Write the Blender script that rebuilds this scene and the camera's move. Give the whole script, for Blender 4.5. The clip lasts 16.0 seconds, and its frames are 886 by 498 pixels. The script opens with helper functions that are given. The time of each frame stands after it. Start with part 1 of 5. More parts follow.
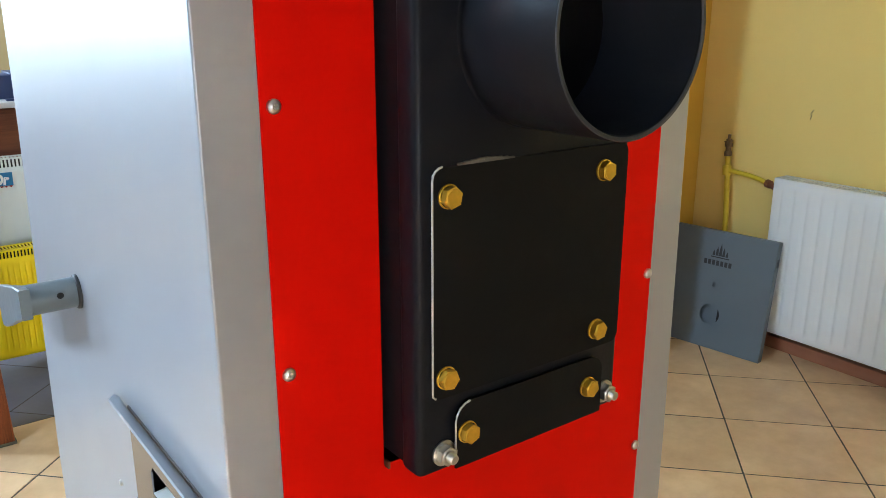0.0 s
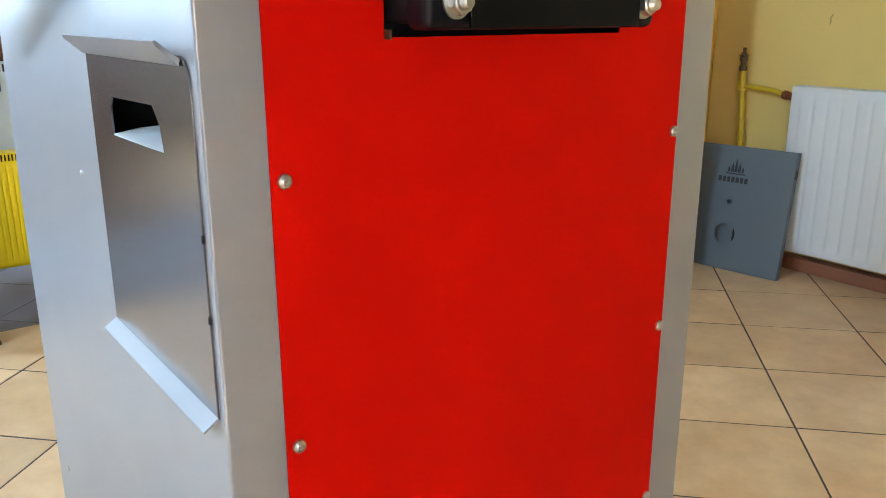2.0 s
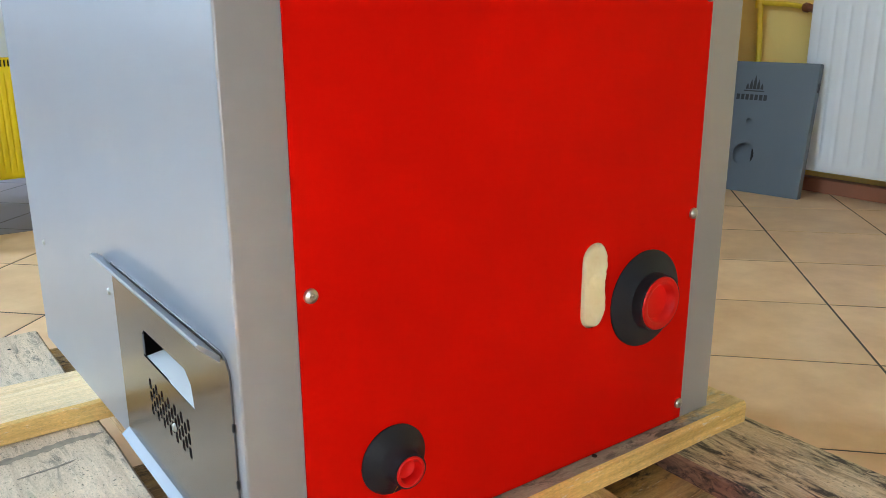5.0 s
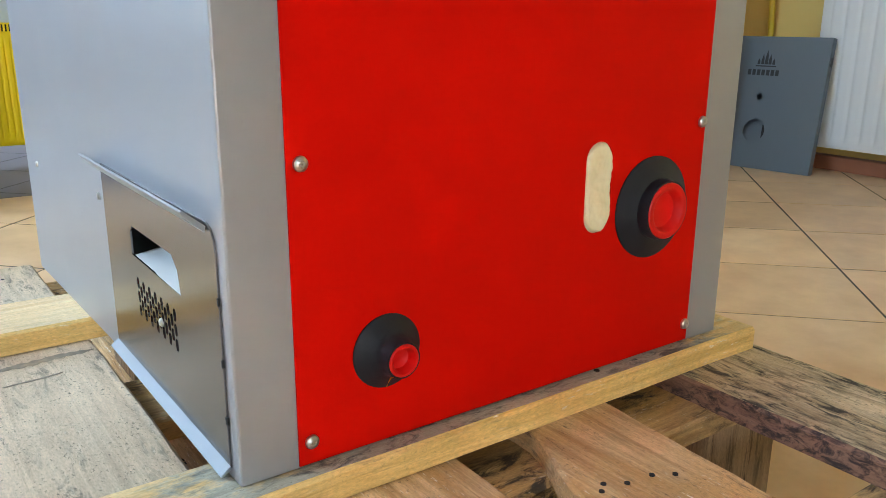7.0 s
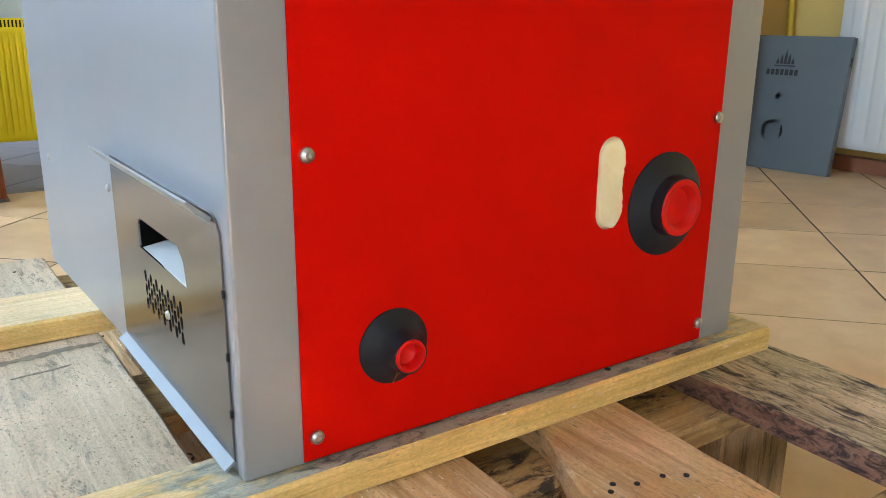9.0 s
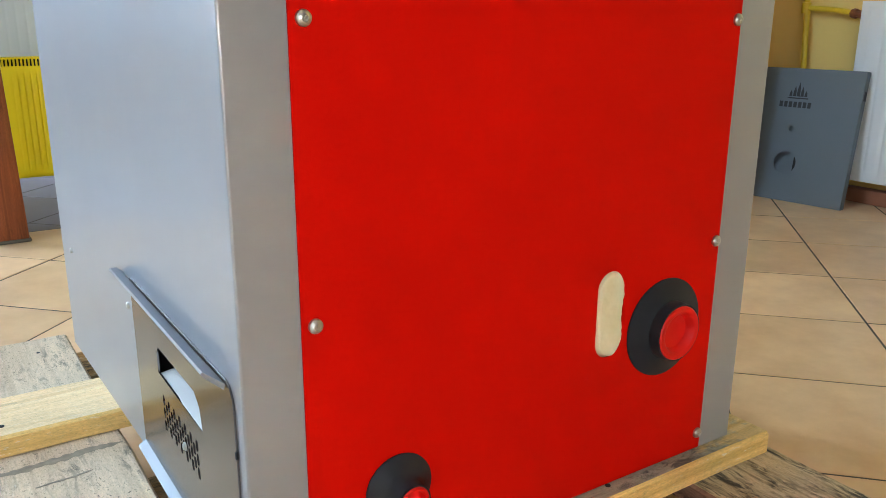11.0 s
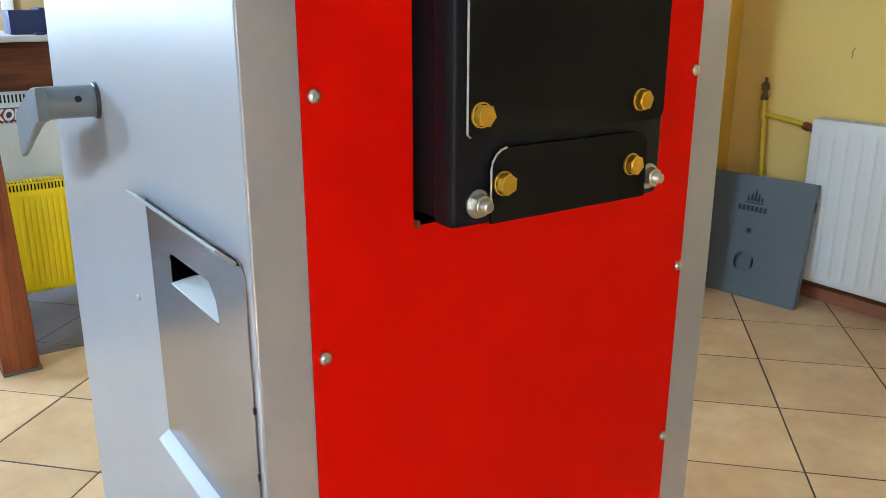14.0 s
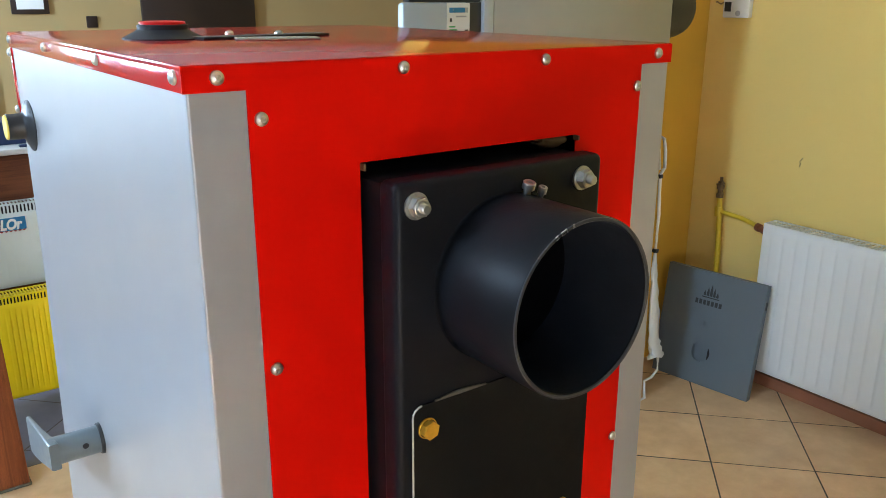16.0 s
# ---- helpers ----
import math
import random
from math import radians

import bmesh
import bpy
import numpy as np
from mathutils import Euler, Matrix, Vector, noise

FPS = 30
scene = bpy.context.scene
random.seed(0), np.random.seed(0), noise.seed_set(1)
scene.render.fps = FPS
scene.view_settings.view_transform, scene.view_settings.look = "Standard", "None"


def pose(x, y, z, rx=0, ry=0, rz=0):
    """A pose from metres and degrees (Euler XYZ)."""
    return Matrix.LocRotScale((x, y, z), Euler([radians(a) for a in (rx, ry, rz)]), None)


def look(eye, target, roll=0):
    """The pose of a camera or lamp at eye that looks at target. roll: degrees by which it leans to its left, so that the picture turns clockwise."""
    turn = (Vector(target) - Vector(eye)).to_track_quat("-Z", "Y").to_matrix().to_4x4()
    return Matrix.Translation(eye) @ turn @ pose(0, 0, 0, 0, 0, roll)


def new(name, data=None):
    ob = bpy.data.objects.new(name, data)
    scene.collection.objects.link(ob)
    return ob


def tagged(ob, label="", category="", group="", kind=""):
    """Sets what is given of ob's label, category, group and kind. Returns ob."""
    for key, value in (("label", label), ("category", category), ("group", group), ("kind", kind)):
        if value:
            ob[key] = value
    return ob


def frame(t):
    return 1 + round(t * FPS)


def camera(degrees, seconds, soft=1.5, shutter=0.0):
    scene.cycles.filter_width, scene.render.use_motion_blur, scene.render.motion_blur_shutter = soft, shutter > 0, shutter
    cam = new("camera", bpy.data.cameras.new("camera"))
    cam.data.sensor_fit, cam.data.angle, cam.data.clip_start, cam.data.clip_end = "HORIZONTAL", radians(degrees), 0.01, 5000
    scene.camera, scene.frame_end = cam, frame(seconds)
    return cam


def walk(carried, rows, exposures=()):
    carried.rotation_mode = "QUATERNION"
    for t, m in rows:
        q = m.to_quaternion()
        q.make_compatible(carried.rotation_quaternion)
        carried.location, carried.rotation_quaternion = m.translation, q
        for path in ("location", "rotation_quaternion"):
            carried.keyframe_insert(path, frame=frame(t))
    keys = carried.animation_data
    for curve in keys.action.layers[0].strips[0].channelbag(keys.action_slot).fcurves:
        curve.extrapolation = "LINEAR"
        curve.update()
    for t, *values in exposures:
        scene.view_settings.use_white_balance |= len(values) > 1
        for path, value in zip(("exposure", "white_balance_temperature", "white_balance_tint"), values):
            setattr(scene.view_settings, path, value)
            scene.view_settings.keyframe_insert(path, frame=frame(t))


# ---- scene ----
cam = camera(57.0, 16.0, soft=0.55)
PATH = [
    (0, (-0.233, -0.5, 1.238), (0.914, 1.038, 0.672), -0.0),
    (0.5, (-0.224, -0.488, 1.16), (0.921, 1.053, 0.599), -0.0),
    (1, (-0.226, -0.475, 1.072), (0.918, 1.067, 0.513), -0.0),
    (1.5, (-0.228, -0.478, 0.976), (0.916, 1.065, 0.42), -0.1),
    (2, (-0.227, -0.481, 0.897), (0.917, 1.064, 0.344), -0.1),
    (2.5, (-0.231, -0.475, 0.804), (0.912, 1.07, 0.251), -0.1),
    (3, (-0.227, -0.479, 0.758), (0.915, 1.067, 0.206), -0.1),
    (3.5, (-0.223, -0.48, 0.718), (0.918, 1.067, 0.165), 0.0),
    (4, (-0.231, -0.485, 0.682), (0.909, 1.064, 0.133), 0.0),
    (4.5, (-0.229, -0.472, 0.631), (0.91, 1.079, 0.089), -0.1),
    (5, (-0.227, -0.457, 0.581), (0.912, 1.097, 0.043), -0.2),
    (7.5, (-0.217, -0.461, 0.491), (0.9, 1.106, -0.055), 0.4),
    (8, (-0.214, -0.46, 0.487), (0.895, 1.113, -0.059), 0.3),
    (10.3, (-0.209, -0.456, 0.542), (0.862, 1.142, -0.006), 0.7),
    (10.5, (-0.205, -0.456, 0.558), (0.861, 1.146, 0.012), 0.5),
    (11, (-0.203, -0.459, 0.602), (0.856, 1.147, 0.056), 0.3),
    (11.5, (-0.204, -0.463, 0.655), (0.851, 1.144, 0.104), 0.2),
    (12, (-0.207, -0.471, 0.718), (0.85, 1.133, 0.161), 0.2),
    (12.5, (-0.216, -0.489, 0.767), (0.844, 1.11, 0.203), 0.2),
    (13, (-0.228, -0.517, 0.818), (0.838, 1.076, 0.247), 0.2),
    (13.5, (-0.229, -0.513, 0.907), (0.849, 1.069, 0.328), -0.0),
    (13.8, (-0.235, -0.504, 0.986), (0.852, 1.072, 0.409), -0.1),
    (14, (-0.245, -0.506, 1.046), (0.849, 1.065, 0.464), 0.1),
    (14.5, (-0.259, -0.527, 1.195), (0.849, 1.033, 0.611), 0.0),
    (15, (-0.26, -0.549, 1.318), (0.861, 0.999, 0.731), 0.2),
    (15.5, (-0.253, -0.546, 1.4), (0.877, 0.996, 0.809), 0.2),
    (16, (-0.237, -0.538, 1.451), (0.897, 0.999, 0.858), 0.2),
]
walk(cam, [(t, look(eye, target, roll)) for t, eye, target, roll in PATH],
     exposures=[(0.0, 4.62, 6180, 11), (16.0, 4.62, 6180, 11)])

# ---------------------------------------------------------------- light
world = bpy.data.worlds.new("sky")
scene.world = world
world.use_nodes = True
wn = world.node_tree
sky = wn.nodes.new("ShaderNodeTexSky")
sky.sky_type, sky.sun_disc = "NISHITA", False
sky.sun_elevation, sky.sun_rotation = radians(38), radians(190)
wn.nodes["Background"].inputs["Strength"].default_value = 0.05
wn.links.new(sky.outputs["Color"], wn.nodes["Background"].inputs["Color"])


def window_light(name, eye, target, wide, high, power, colour):
    """Daylight of one opening, as wide and high as the opening."""
    lamp = bpy.data.lights.new(name, "AREA")
    lamp.shape, lamp.size, lamp.size_y = "RECTANGLE", wide, high
    lamp.energy, lamp.color = power, colour
    ob = new(name, lamp)
    ob.matrix_world = look(eye, target)
    return ob


# low sun falling through the front window on to the tiles behind the camera
sun = bpy.data.lights.new("sun", "SUN")
sun.energy, sun.angle, sun.color = 5.0, radians(0.5), (1.0, 0.965, 0.92)
new("sun", sun).matrix_world = look((0, 0, 0), (0.17, 1.0, -0.79))

LEFT, RIGHT, BEHIND, FAR, HIGH = -2.6, 2.53, -3.0, 6.0, 3.30
HALL, CORNER = 4.6, 1.63  # behind the partition the room is wider
# windows are out of view, placed to match handle shadow and panel highlight
WINDOW = (0.30, 0.95, 2.35, 3.00)
WINDOW_FAR = (3.8, 4.4, 1.55, 2.15)
# unseen front window, added and sized to shape sun patch and fill
FRONT_WINDOW = (-1.90, -1.15, 0.52, 1.27)
FAR_WINDOW = (-2.5, -1.3, 1.05, 2.50)
window_light("window_daylight", (LEFT - 0.06, 0.625, 2.675), (0, 0.625, 2.675), 0.65, 0.65, 3.5, (0.60, 0.80, 1.0))
window_light("second_window_daylight", (LEFT - 0.06, 4.10, 1.85), (0, 4.10, 1.85), 0.6, 0.6, 12.5, (0.60, 0.80, 1.0))
window_light("front_window_daylight", (-1.525, BEHIND - 0.06, 0.895), (-1.525, 0, 0.895), 0.75, 0.75, 1.3, (0.86, 0.94, 1.0))
window_light("far_window_daylight", (-1.9, FAR + 0.06, 1.775), (-1.9, 0, 1.775), 1.2, 1.45, 2.15, (0.58, 0.80, 1.0))

# ---------------------------------------------------------------- materials


def material(name, colour, rough=0.5, metal=0.0, specular=0.5, vary=0.06, scale=6.0, bump=0.0, bump_scale=300.0, rough_vary=0.08, coat=0.0, stretch=(1, 1, 1), colour2=None):
    """Painted or plain surface: broad tone variation, fine relief and uneven gloss."""
    m = bpy.data.materials.new(name)
    m.use_nodes = True
    t = m.node_tree
    b = t.nodes["Principled BSDF"]
    b.inputs["Metallic"].default_value = metal
    b.inputs["Specular IOR Level"].default_value = specular
    b.inputs["Coat Weight"].default_value = coat
    b.inputs["Coat Roughness"].default_value = 0.08
    co = t.nodes.new("ShaderNodeTexCoord")
    mp = t.nodes.new("ShaderNodeMapping")
    mp.inputs["Scale"].default_value = stretch
    t.links.new(co.outputs["Object"], mp.inputs["Vector"])
    n1 = t.nodes.new("ShaderNodeTexNoise")
    n1.inputs["Scale"].default_value, n1.inputs["Detail"].default_value = scale, 5
    t.links.new(mp.outputs["Vector"], n1.inputs["Vector"])
    mix = t.nodes.new("ShaderNodeMix")
    mix.data_type = "RGBA"
    a = [max(0.0, c * (1 - vary)) for c in colour]
    z = colour2 or [min(1.0, c * (1 + vary)) for c in colour]
    mix.inputs["A"].default_value, mix.inputs["B"].default_value = (*a, 1), (*z, 1)
    t.links.new(n1.outputs["Fac"], mix.inputs["Factor"])
    t.links.new(mix.outputs["Result"], b.inputs["Base Color"])
    n2 = t.nodes.new("ShaderNodeTexNoise")
    n2.inputs["Scale"].default_value, n2.inputs["Detail"].default_value = scale * 5, 4
    t.links.new(mp.outputs["Vector"], n2.inputs["Vector"])
    r = t.nodes.new("ShaderNodeMapRange")
    r.inputs["To Min"].default_value, r.inputs["To Max"].default_value = max(0.02, rough - rough_vary), min(1, rough + rough_vary)
    t.links.new(n2.outputs["Fac"], r.inputs["Value"])
    t.links.new(r.outputs["Result"], b.inputs["Roughness"])
    if bump:
        n3 = t.nodes.new("ShaderNodeTexNoise")
        n3.inputs["Scale"].default_value, n3.inputs["Detail"].default_value = bump_scale, 3
        t.links.new(mp.outputs["Vector"], n3.inputs["Vector"])
        bp = t.nodes.new("ShaderNodeBump")
        bp.inputs["Strength"].default_value, bp.inputs["Distance"].default_value = bump, 0.001
        t.links.new(n3.outputs["Fac"], bp.inputs["Height"])
        t.links.new(bp.outputs["Normal"], b.inputs["Normal"])
    return m


def wood(name, light, dark, stain, along, stain_amount=0.5, rough=0.75, fine=1.0, warm=None, specks=0.35, scuffs=0.0, streaks=(150, 13), clean=None):
    """Sawn board: soft grain, warm patches, streaky clustered stains, fine specks and pale scuffs."""
    m = bpy.data.materials.new(name)
    m.use_nodes = True
    t = m.node_tree
    b = t.nodes["Principled BSDF"]
    b.inputs["Specular IOR Level"].default_value = 0.3
    b.inputs["Roughness"].default_value = rough
    co = t.nodes.new("ShaderNodeTexCoord")
    info = t.nodes.new("ShaderNodeObjectInfo")
    off = t.nodes.new("ShaderNodeVectorMath")
    off.operation = "MULTIPLY_ADD"
    off.inputs[1].default_value = (7.3, 5.1, 9.7)
    t.links.new(info.outputs["Random"], off.inputs[0])
    t.links.new(co.outputs["Object"], off.inputs[2])

    def noise(across, length, detail, roughness=0.55, distortion=0.0):
        mp = t.nodes.new("ShaderNodeMapping")
        s = [across] * 3
        s["xyz".index(along)] = length
        mp.inputs["Scale"].default_value = s
        t.links.new(off.outputs["Vector"], mp.inputs["Vector"])
        n = t.nodes.new("ShaderNodeTexNoise")
        n.inputs["Scale"].default_value, n.inputs["Detail"].default_value = 1.0, detail
        n.inputs["Roughness"].default_value, n.inputs["Distortion"].default_value = roughness, distortion
        t.links.new(mp.outputs["Vector"], n.inputs["Vector"])
        return n.outputs["Fac"]

    def span(value, lo, hi, out_lo=0.0, out_hi=1.0):
        r = t.nodes.new("ShaderNodeMapRange")
        r.inputs["From Min"].default_value, r.inputs["From Max"].default_value = lo, hi
        r.inputs["To Min"].default_value, r.inputs["To Max"].default_value = out_lo, out_hi
        t.links.new(value, r.inputs["Value"])
        return r.outputs["Result"]

    def times(u, v):
        n = t.nodes.new("ShaderNodeMath")
        n.operation = "MULTIPLY"
        t.links.new(u, n.inputs[0])
        t.links.new(v, n.inputs[1])
        return n.outputs["Value"]

    def blend(base, colour, factor):
        n = t.nodes.new("ShaderNodeMix")
        n.data_type = "RGBA"
        n.inputs["B"].default_value = (*colour, 1)
        t.links.new(factor, n.inputs["Factor"])
        t.links.new(base, n.inputs["A"])
        return n.outputs["Result"]

    grain = noise(95 * fine, 3.5 * fine, 7, 0.6, 1.1)
    ramp = t.nodes.new("ShaderNodeValToRGB")
    ramp.color_ramp.elements[0].position, ramp.color_ramp.elements[0].color = 0.33, (*dark, 1)
    ramp.color_ramp.elements[1].position, ramp.color_ramp.elements[1].color = 0.60, (*light, 1)
    t.links.new(grain, ramp.inputs["Fac"])
    colour = ramp.outputs["Color"]
    if warm:
        colour = blend(colour, warm, span(noise(15, 5, 5, 0.6, 1.4), 0.46, 0.66, 0.0, 0.75))
    # streaky stains gather in patches
    streak = noise(*streaks, 11, 0.72, 0.8)
    where = noise(17, 5, 4, 0.6, 0.8)
    lift = 0.13 * stain_amount
    colour = blend(colour, stain, times(span(streak, 0.56 - lift, 0.68 - lift, 0.0, 0.92), span(where, 0.50 - lift, 0.62 - lift, 0.10, 1.0)))
    # fine dark specks
    colour = blend(colour, [c * 0.5 for c in stain], times(span(noise(420, 260, 3, 0.6), 0.60, 0.68, 0.0, specks), span(noise(30, 18, 3), 0.35, 0.65, 0.25, 1.0)))
    if scuffs:
        colour = blend(colour, (0.92, 0.84, 0.68), times(span(noise(330, 70, 3, 0.6), 0.62, 0.70, 0.0, scuffs), span(noise(22, 9, 3), 0.45, 0.62)))
    if clean:
        # towards its ends the board is hardly soiled
        (lo, hi), pale, deep = clean
        ramp2 = t.nodes.new("ShaderNodeValToRGB")
        ramp2.color_ramp.elements[0].position, ramp2.color_ramp.elements[0].color = 0.33, (*deep, 1)
        ramp2.color_ramp.elements[1].position, ramp2.color_ramp.elements[1].color = 0.60, (*pale, 1)
        t.links.new(grain, ramp2.inputs["Fac"])
        xyz = t.nodes.new("ShaderNodeSeparateXYZ")
        t.links.new(co.outputs["Object"], xyz.inputs["Vector"])
        far = t.nodes.new("ShaderNodeMath")
        far.operation = "SUBTRACT"
        far.inputs[1].default_value = (lo + hi) / 2
        t.links.new(xyz.outputs["XYZ".index(along.upper())], far.inputs[0])
        size = t.nodes.new("ShaderNodeMath")
        size.operation = "ABSOLUTE"
        t.links.new(far.outputs["Value"], size.inputs[0])
        ragged = t.nodes.new("ShaderNodeMath")
        ragged.operation = "ADD"
        t.links.new(size.outputs["Value"], ragged.inputs[0])
        t.links.new(span(noise(40, 22, 5, 0.65), 0.3, 0.7, -0.09, 0.03), ragged.inputs[1])
        n = t.nodes.new("ShaderNodeMix")
        n.data_type = "RGBA"
        t.links.new(span(ragged.outputs["Value"], (hi - lo) / 2 - 0.03, (hi - lo) / 2 + 0.01, 0.0, 0.9), n.inputs["Factor"])
        t.links.new(colour, n.inputs["A"])
        t.links.new(ramp2.outputs["Color"], n.inputs["B"])
        colour = n.outputs["Result"]
    tone = t.nodes.new("ShaderNodeVectorMath")
    tone.operation = "SCALE"
    t.links.new(colour, tone.inputs[0])
    t.links.new(times(span(noise(700, 240, 4, 0.65), 0.3, 0.7, 0.84, 1.16), span(noise(9, 4, 4, 0.6, 0.6), 0.3, 0.7, 0.80, 1.14)), tone.inputs["Scale"])
    t.links.new(tone.outputs["Vector"], b.inputs["Base Color"])
    bp = t.nodes.new("ShaderNodeBump")
    bp.inputs["Strength"].default_value, bp.inputs["Distance"].default_value = 0.55, 0.0016
    t.links.new(streak, bp.inputs["Height"])
    t.links.new(bp.outputs["Normal"], b.inputs["Normal"])
    return m


def tile_material(name, c1, c2, rough=0.38):
    """Glazed stoneware: cloudy body colour, a little different on every piece."""
    m = bpy.data.materials.new(name)
    m.use_nodes = True
    t = m.node_tree
    b = t.nodes["Principled BSDF"]
    co = t.nodes.new("ShaderNodeTexCoord")
    info = t.nodes.new("ShaderNodeObjectInfo")
    off = t.nodes.new("ShaderNodeVectorMath")
    off.operation = "MULTIPLY_ADD"
    off.inputs[1].default_value = (11.0, 17.0, 3.0)
    t.links.new(info.outputs["Random"], off.inputs[0])
    t.links.new(co.outputs["Object"], off.inputs[2])
    n = t.nodes.new("ShaderNodeTexNoise")
    n.inputs["Scale"].default_value, n.inputs["Detail"].default_value, n.inputs["Roughness"].default_value = 7, 9, 0.62
    t.links.new(off.outputs["Vector"], n.inputs["Vector"])
    ramp = t.nodes.new("ShaderNodeValToRGB")
    ramp.color_ramp.elements[0].position, ramp.color_ramp.elements[0].color = 0.3, (*c1, 1)
    ramp.color_ramp.elements[1].position, ramp.color_ramp.elements[1].color = 0.7, (*c2, 1)
    t.links.new(n.outputs["Fac"], ramp.inputs["Fac"])
    hsv = t.nodes.new("ShaderNodeHueSaturation")
    v = t.nodes.new("ShaderNodeMapRange")
    v.inputs["To Min"].default_value, v.inputs["To Max"].default_value = 0.93, 1.07
    t.links.new(info.outputs["Random"], v.inputs["Value"])
    t.links.new(v.outputs["Result"], hsv.inputs["Value"])
    t.links.new(ramp.outputs["Color"], hsv.inputs["Color"])
    t.links.new(hsv.outputs["Color"], b.inputs["Base Color"])
    r = t.nodes.new("ShaderNodeMapRange")
    r.inputs["To Min"].default_value, r.inputs["To Max"].default_value = rough - 0.1, rough + 0.12
    t.links.new(n.outputs["Fac"], r.inputs["Value"])
    t.links.new(r.outputs["Result"], b.inputs["Roughness"])
    bp = t.nodes.new("ShaderNodeBump")
    bp.inputs["Strength"].default_value, bp.inputs["Distance"].default_value = 0.15, 0.002
    t.links.new(n.outputs["Fac"], bp.inputs["Height"])
    t.links.new(bp.outputs["Normal"], b.inputs["Normal"])
    return m


def glass_material():
    m = bpy.data.materials.new("window_glass")
    m.use_nodes = True
    b = m.node_tree.nodes["Principled BSDF"]
    b.inputs["Transmission Weight"].default_value, b.inputs["Roughness"].default_value, b.inputs["IOR"].default_value = 1.0, 0.0, 1.45
    return m


RED = material("red_powder_coat", (0.64, 0.0045, 0.0004), 0.45, vary=0.03, scale=3, bump=0.10, bump_scale=900, rough_vary=0.04, specular=0.04)
RED_TOP = material("glossy_red_cover", (0.46, 0.008, 0.006), 0.15, vary=0.05, scale=4, bump=0.03, bump_scale=700, rough_vary=0.03, coat=0.1, specular=0.5)
SILVER = material("silver_grey_paint", (0.365, 0.372, 0.39), 0.35, metal=0.30, vary=0.03, scale=2, bump=0.02, bump_scale=1200, rough_vary=0.05)
STEEL = material("brushed_grey_sheet", (0.245, 0.222, 0.21), 0.23, metal=0.92, vary=0.04, scale=4, rough_vary=0.03)
ANTHRACITE = material("anthracite_paint", (0.0070, 0.0078, 0.0105), 0.42, specular=0.16, vary=0.14, scale=9, bump=0.14, bump_scale=260, rough_vary=0.1)
PALE_RIM = material("lighter_rim_paint", (0.035, 0.038, 0.045), 0.38, specular=0.4, vary=0.4, scale=40)
ANTHRACITE_PLATE = material("anthracite_plate_paint", (0.0068, 0.0070, 0.0072), 0.55, specular=0.10, vary=0.35, scale=12, bump=0.10, bump_scale=200, rough_vary=0.1)
# darker copy of SILVER: the lower foot lip's shade put into its colour
LIP_SHADED = material("shaded_silver_lip", (0.24, 0.265, 0.29), 0.45, vary=0.04, scale=12, rough_vary=0.03)
BARE_EDGE = material("bare_steel_edge", (0.75, 0.75, 0.75), 0.3, metal=0.7)
ZINC = material("zinc_plated_steel", (0.60, 0.60, 0.57), 0.37, metal=1.0, vary=0.15, scale=120)
BRASS = material("yellow_passivated_steel", (0.82, 0.50, 0.06), 0.38, metal=0.85, vary=0.25, scale=150)
RUBBER = material("black_rubber", (0.017, 0.020, 0.026), 0.5, specular=0.3, vary=0.2, scale=30, bump=0.1, bump_scale=600)
RED_PLASTIC = material("red_plastic", (0.70, 0.004, 0.002), 0.42, specular=0.3, vary=0.04, scale=40)
YELLOW_PLASTIC = material("yellow_plastic", (0.80, 0.62, 0.10), 0.35, vary=0.05, scale=40)
CORD = material("brown_sealing_wool", (0.10, 0.05, 0.012), 0.95, vary=0.3, scale=60, bump=0.4, bump_scale=150)
WOOL = material("mineral_wool", (0.80, 0.66, 0.34), 0.95, vary=0.0, scale=60, bump=0.35, bump_scale=150, colour2=(0.94, 0.88, 0.64))
DEEP = material("flue_depth_black", (0.0025, 0.0025, 0.003), 0.9, specular=0.02, vary=0.2, scale=10)
INSIDE = material("near_black_matte", (0.012, 0.011, 0.010), 0.8, vary=0.3, scale=20)
LINING = material("blue_black_lining", (0.018, 0.021, 0.029), 0.6, specular=0.12, vary=0.3, scale=14, bump=0.2, bump_scale=150)
HANDLE_GREY = material("grey_blue_handle_paint", (0.16, 0.19, 0.205), 0.35, metal=0.2, vary=0.06, scale=20)
PANEL_GREY = material("slate_grey_paint", (0.13, 0.155, 0.172), 0.5, vary=0.06, scale=6, bump=0.1, bump_scale=700)
DARK_PRINT = material("dark_print", (0.03, 0.032, 0.034), 0.6)
WHITE_ENAMEL = material("white_enamel", (0.80, 0.81, 0.80), 0.35, vary=0.02, scale=5)
OFF_WHITE = material("off_white_enamel", (0.72, 0.76, 0.74), 0.4, vary=0.03, scale=5)
YELLOW_ENAMEL = material("yellow_enamel", (0.92, 0.665, 0.0), 0.38, vary=0.03, scale=6)
DUST = material("dusty_grille", (0.12, 0.105, 0.08), 0.9, vary=0.4, scale=25)
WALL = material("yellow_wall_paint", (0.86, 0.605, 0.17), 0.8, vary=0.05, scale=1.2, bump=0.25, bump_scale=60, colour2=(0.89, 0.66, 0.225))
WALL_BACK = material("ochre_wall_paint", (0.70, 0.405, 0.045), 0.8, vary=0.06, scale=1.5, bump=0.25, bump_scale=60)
# unseen left wall: blue grey chosen to tint reflections and bounced light
WALL_PALE = material("pale_blue_bounce_wall", (0.40, 0.48, 0.57), 0.85, vary=0.03, scale=1.2, bump=0.25, bump_scale=60)
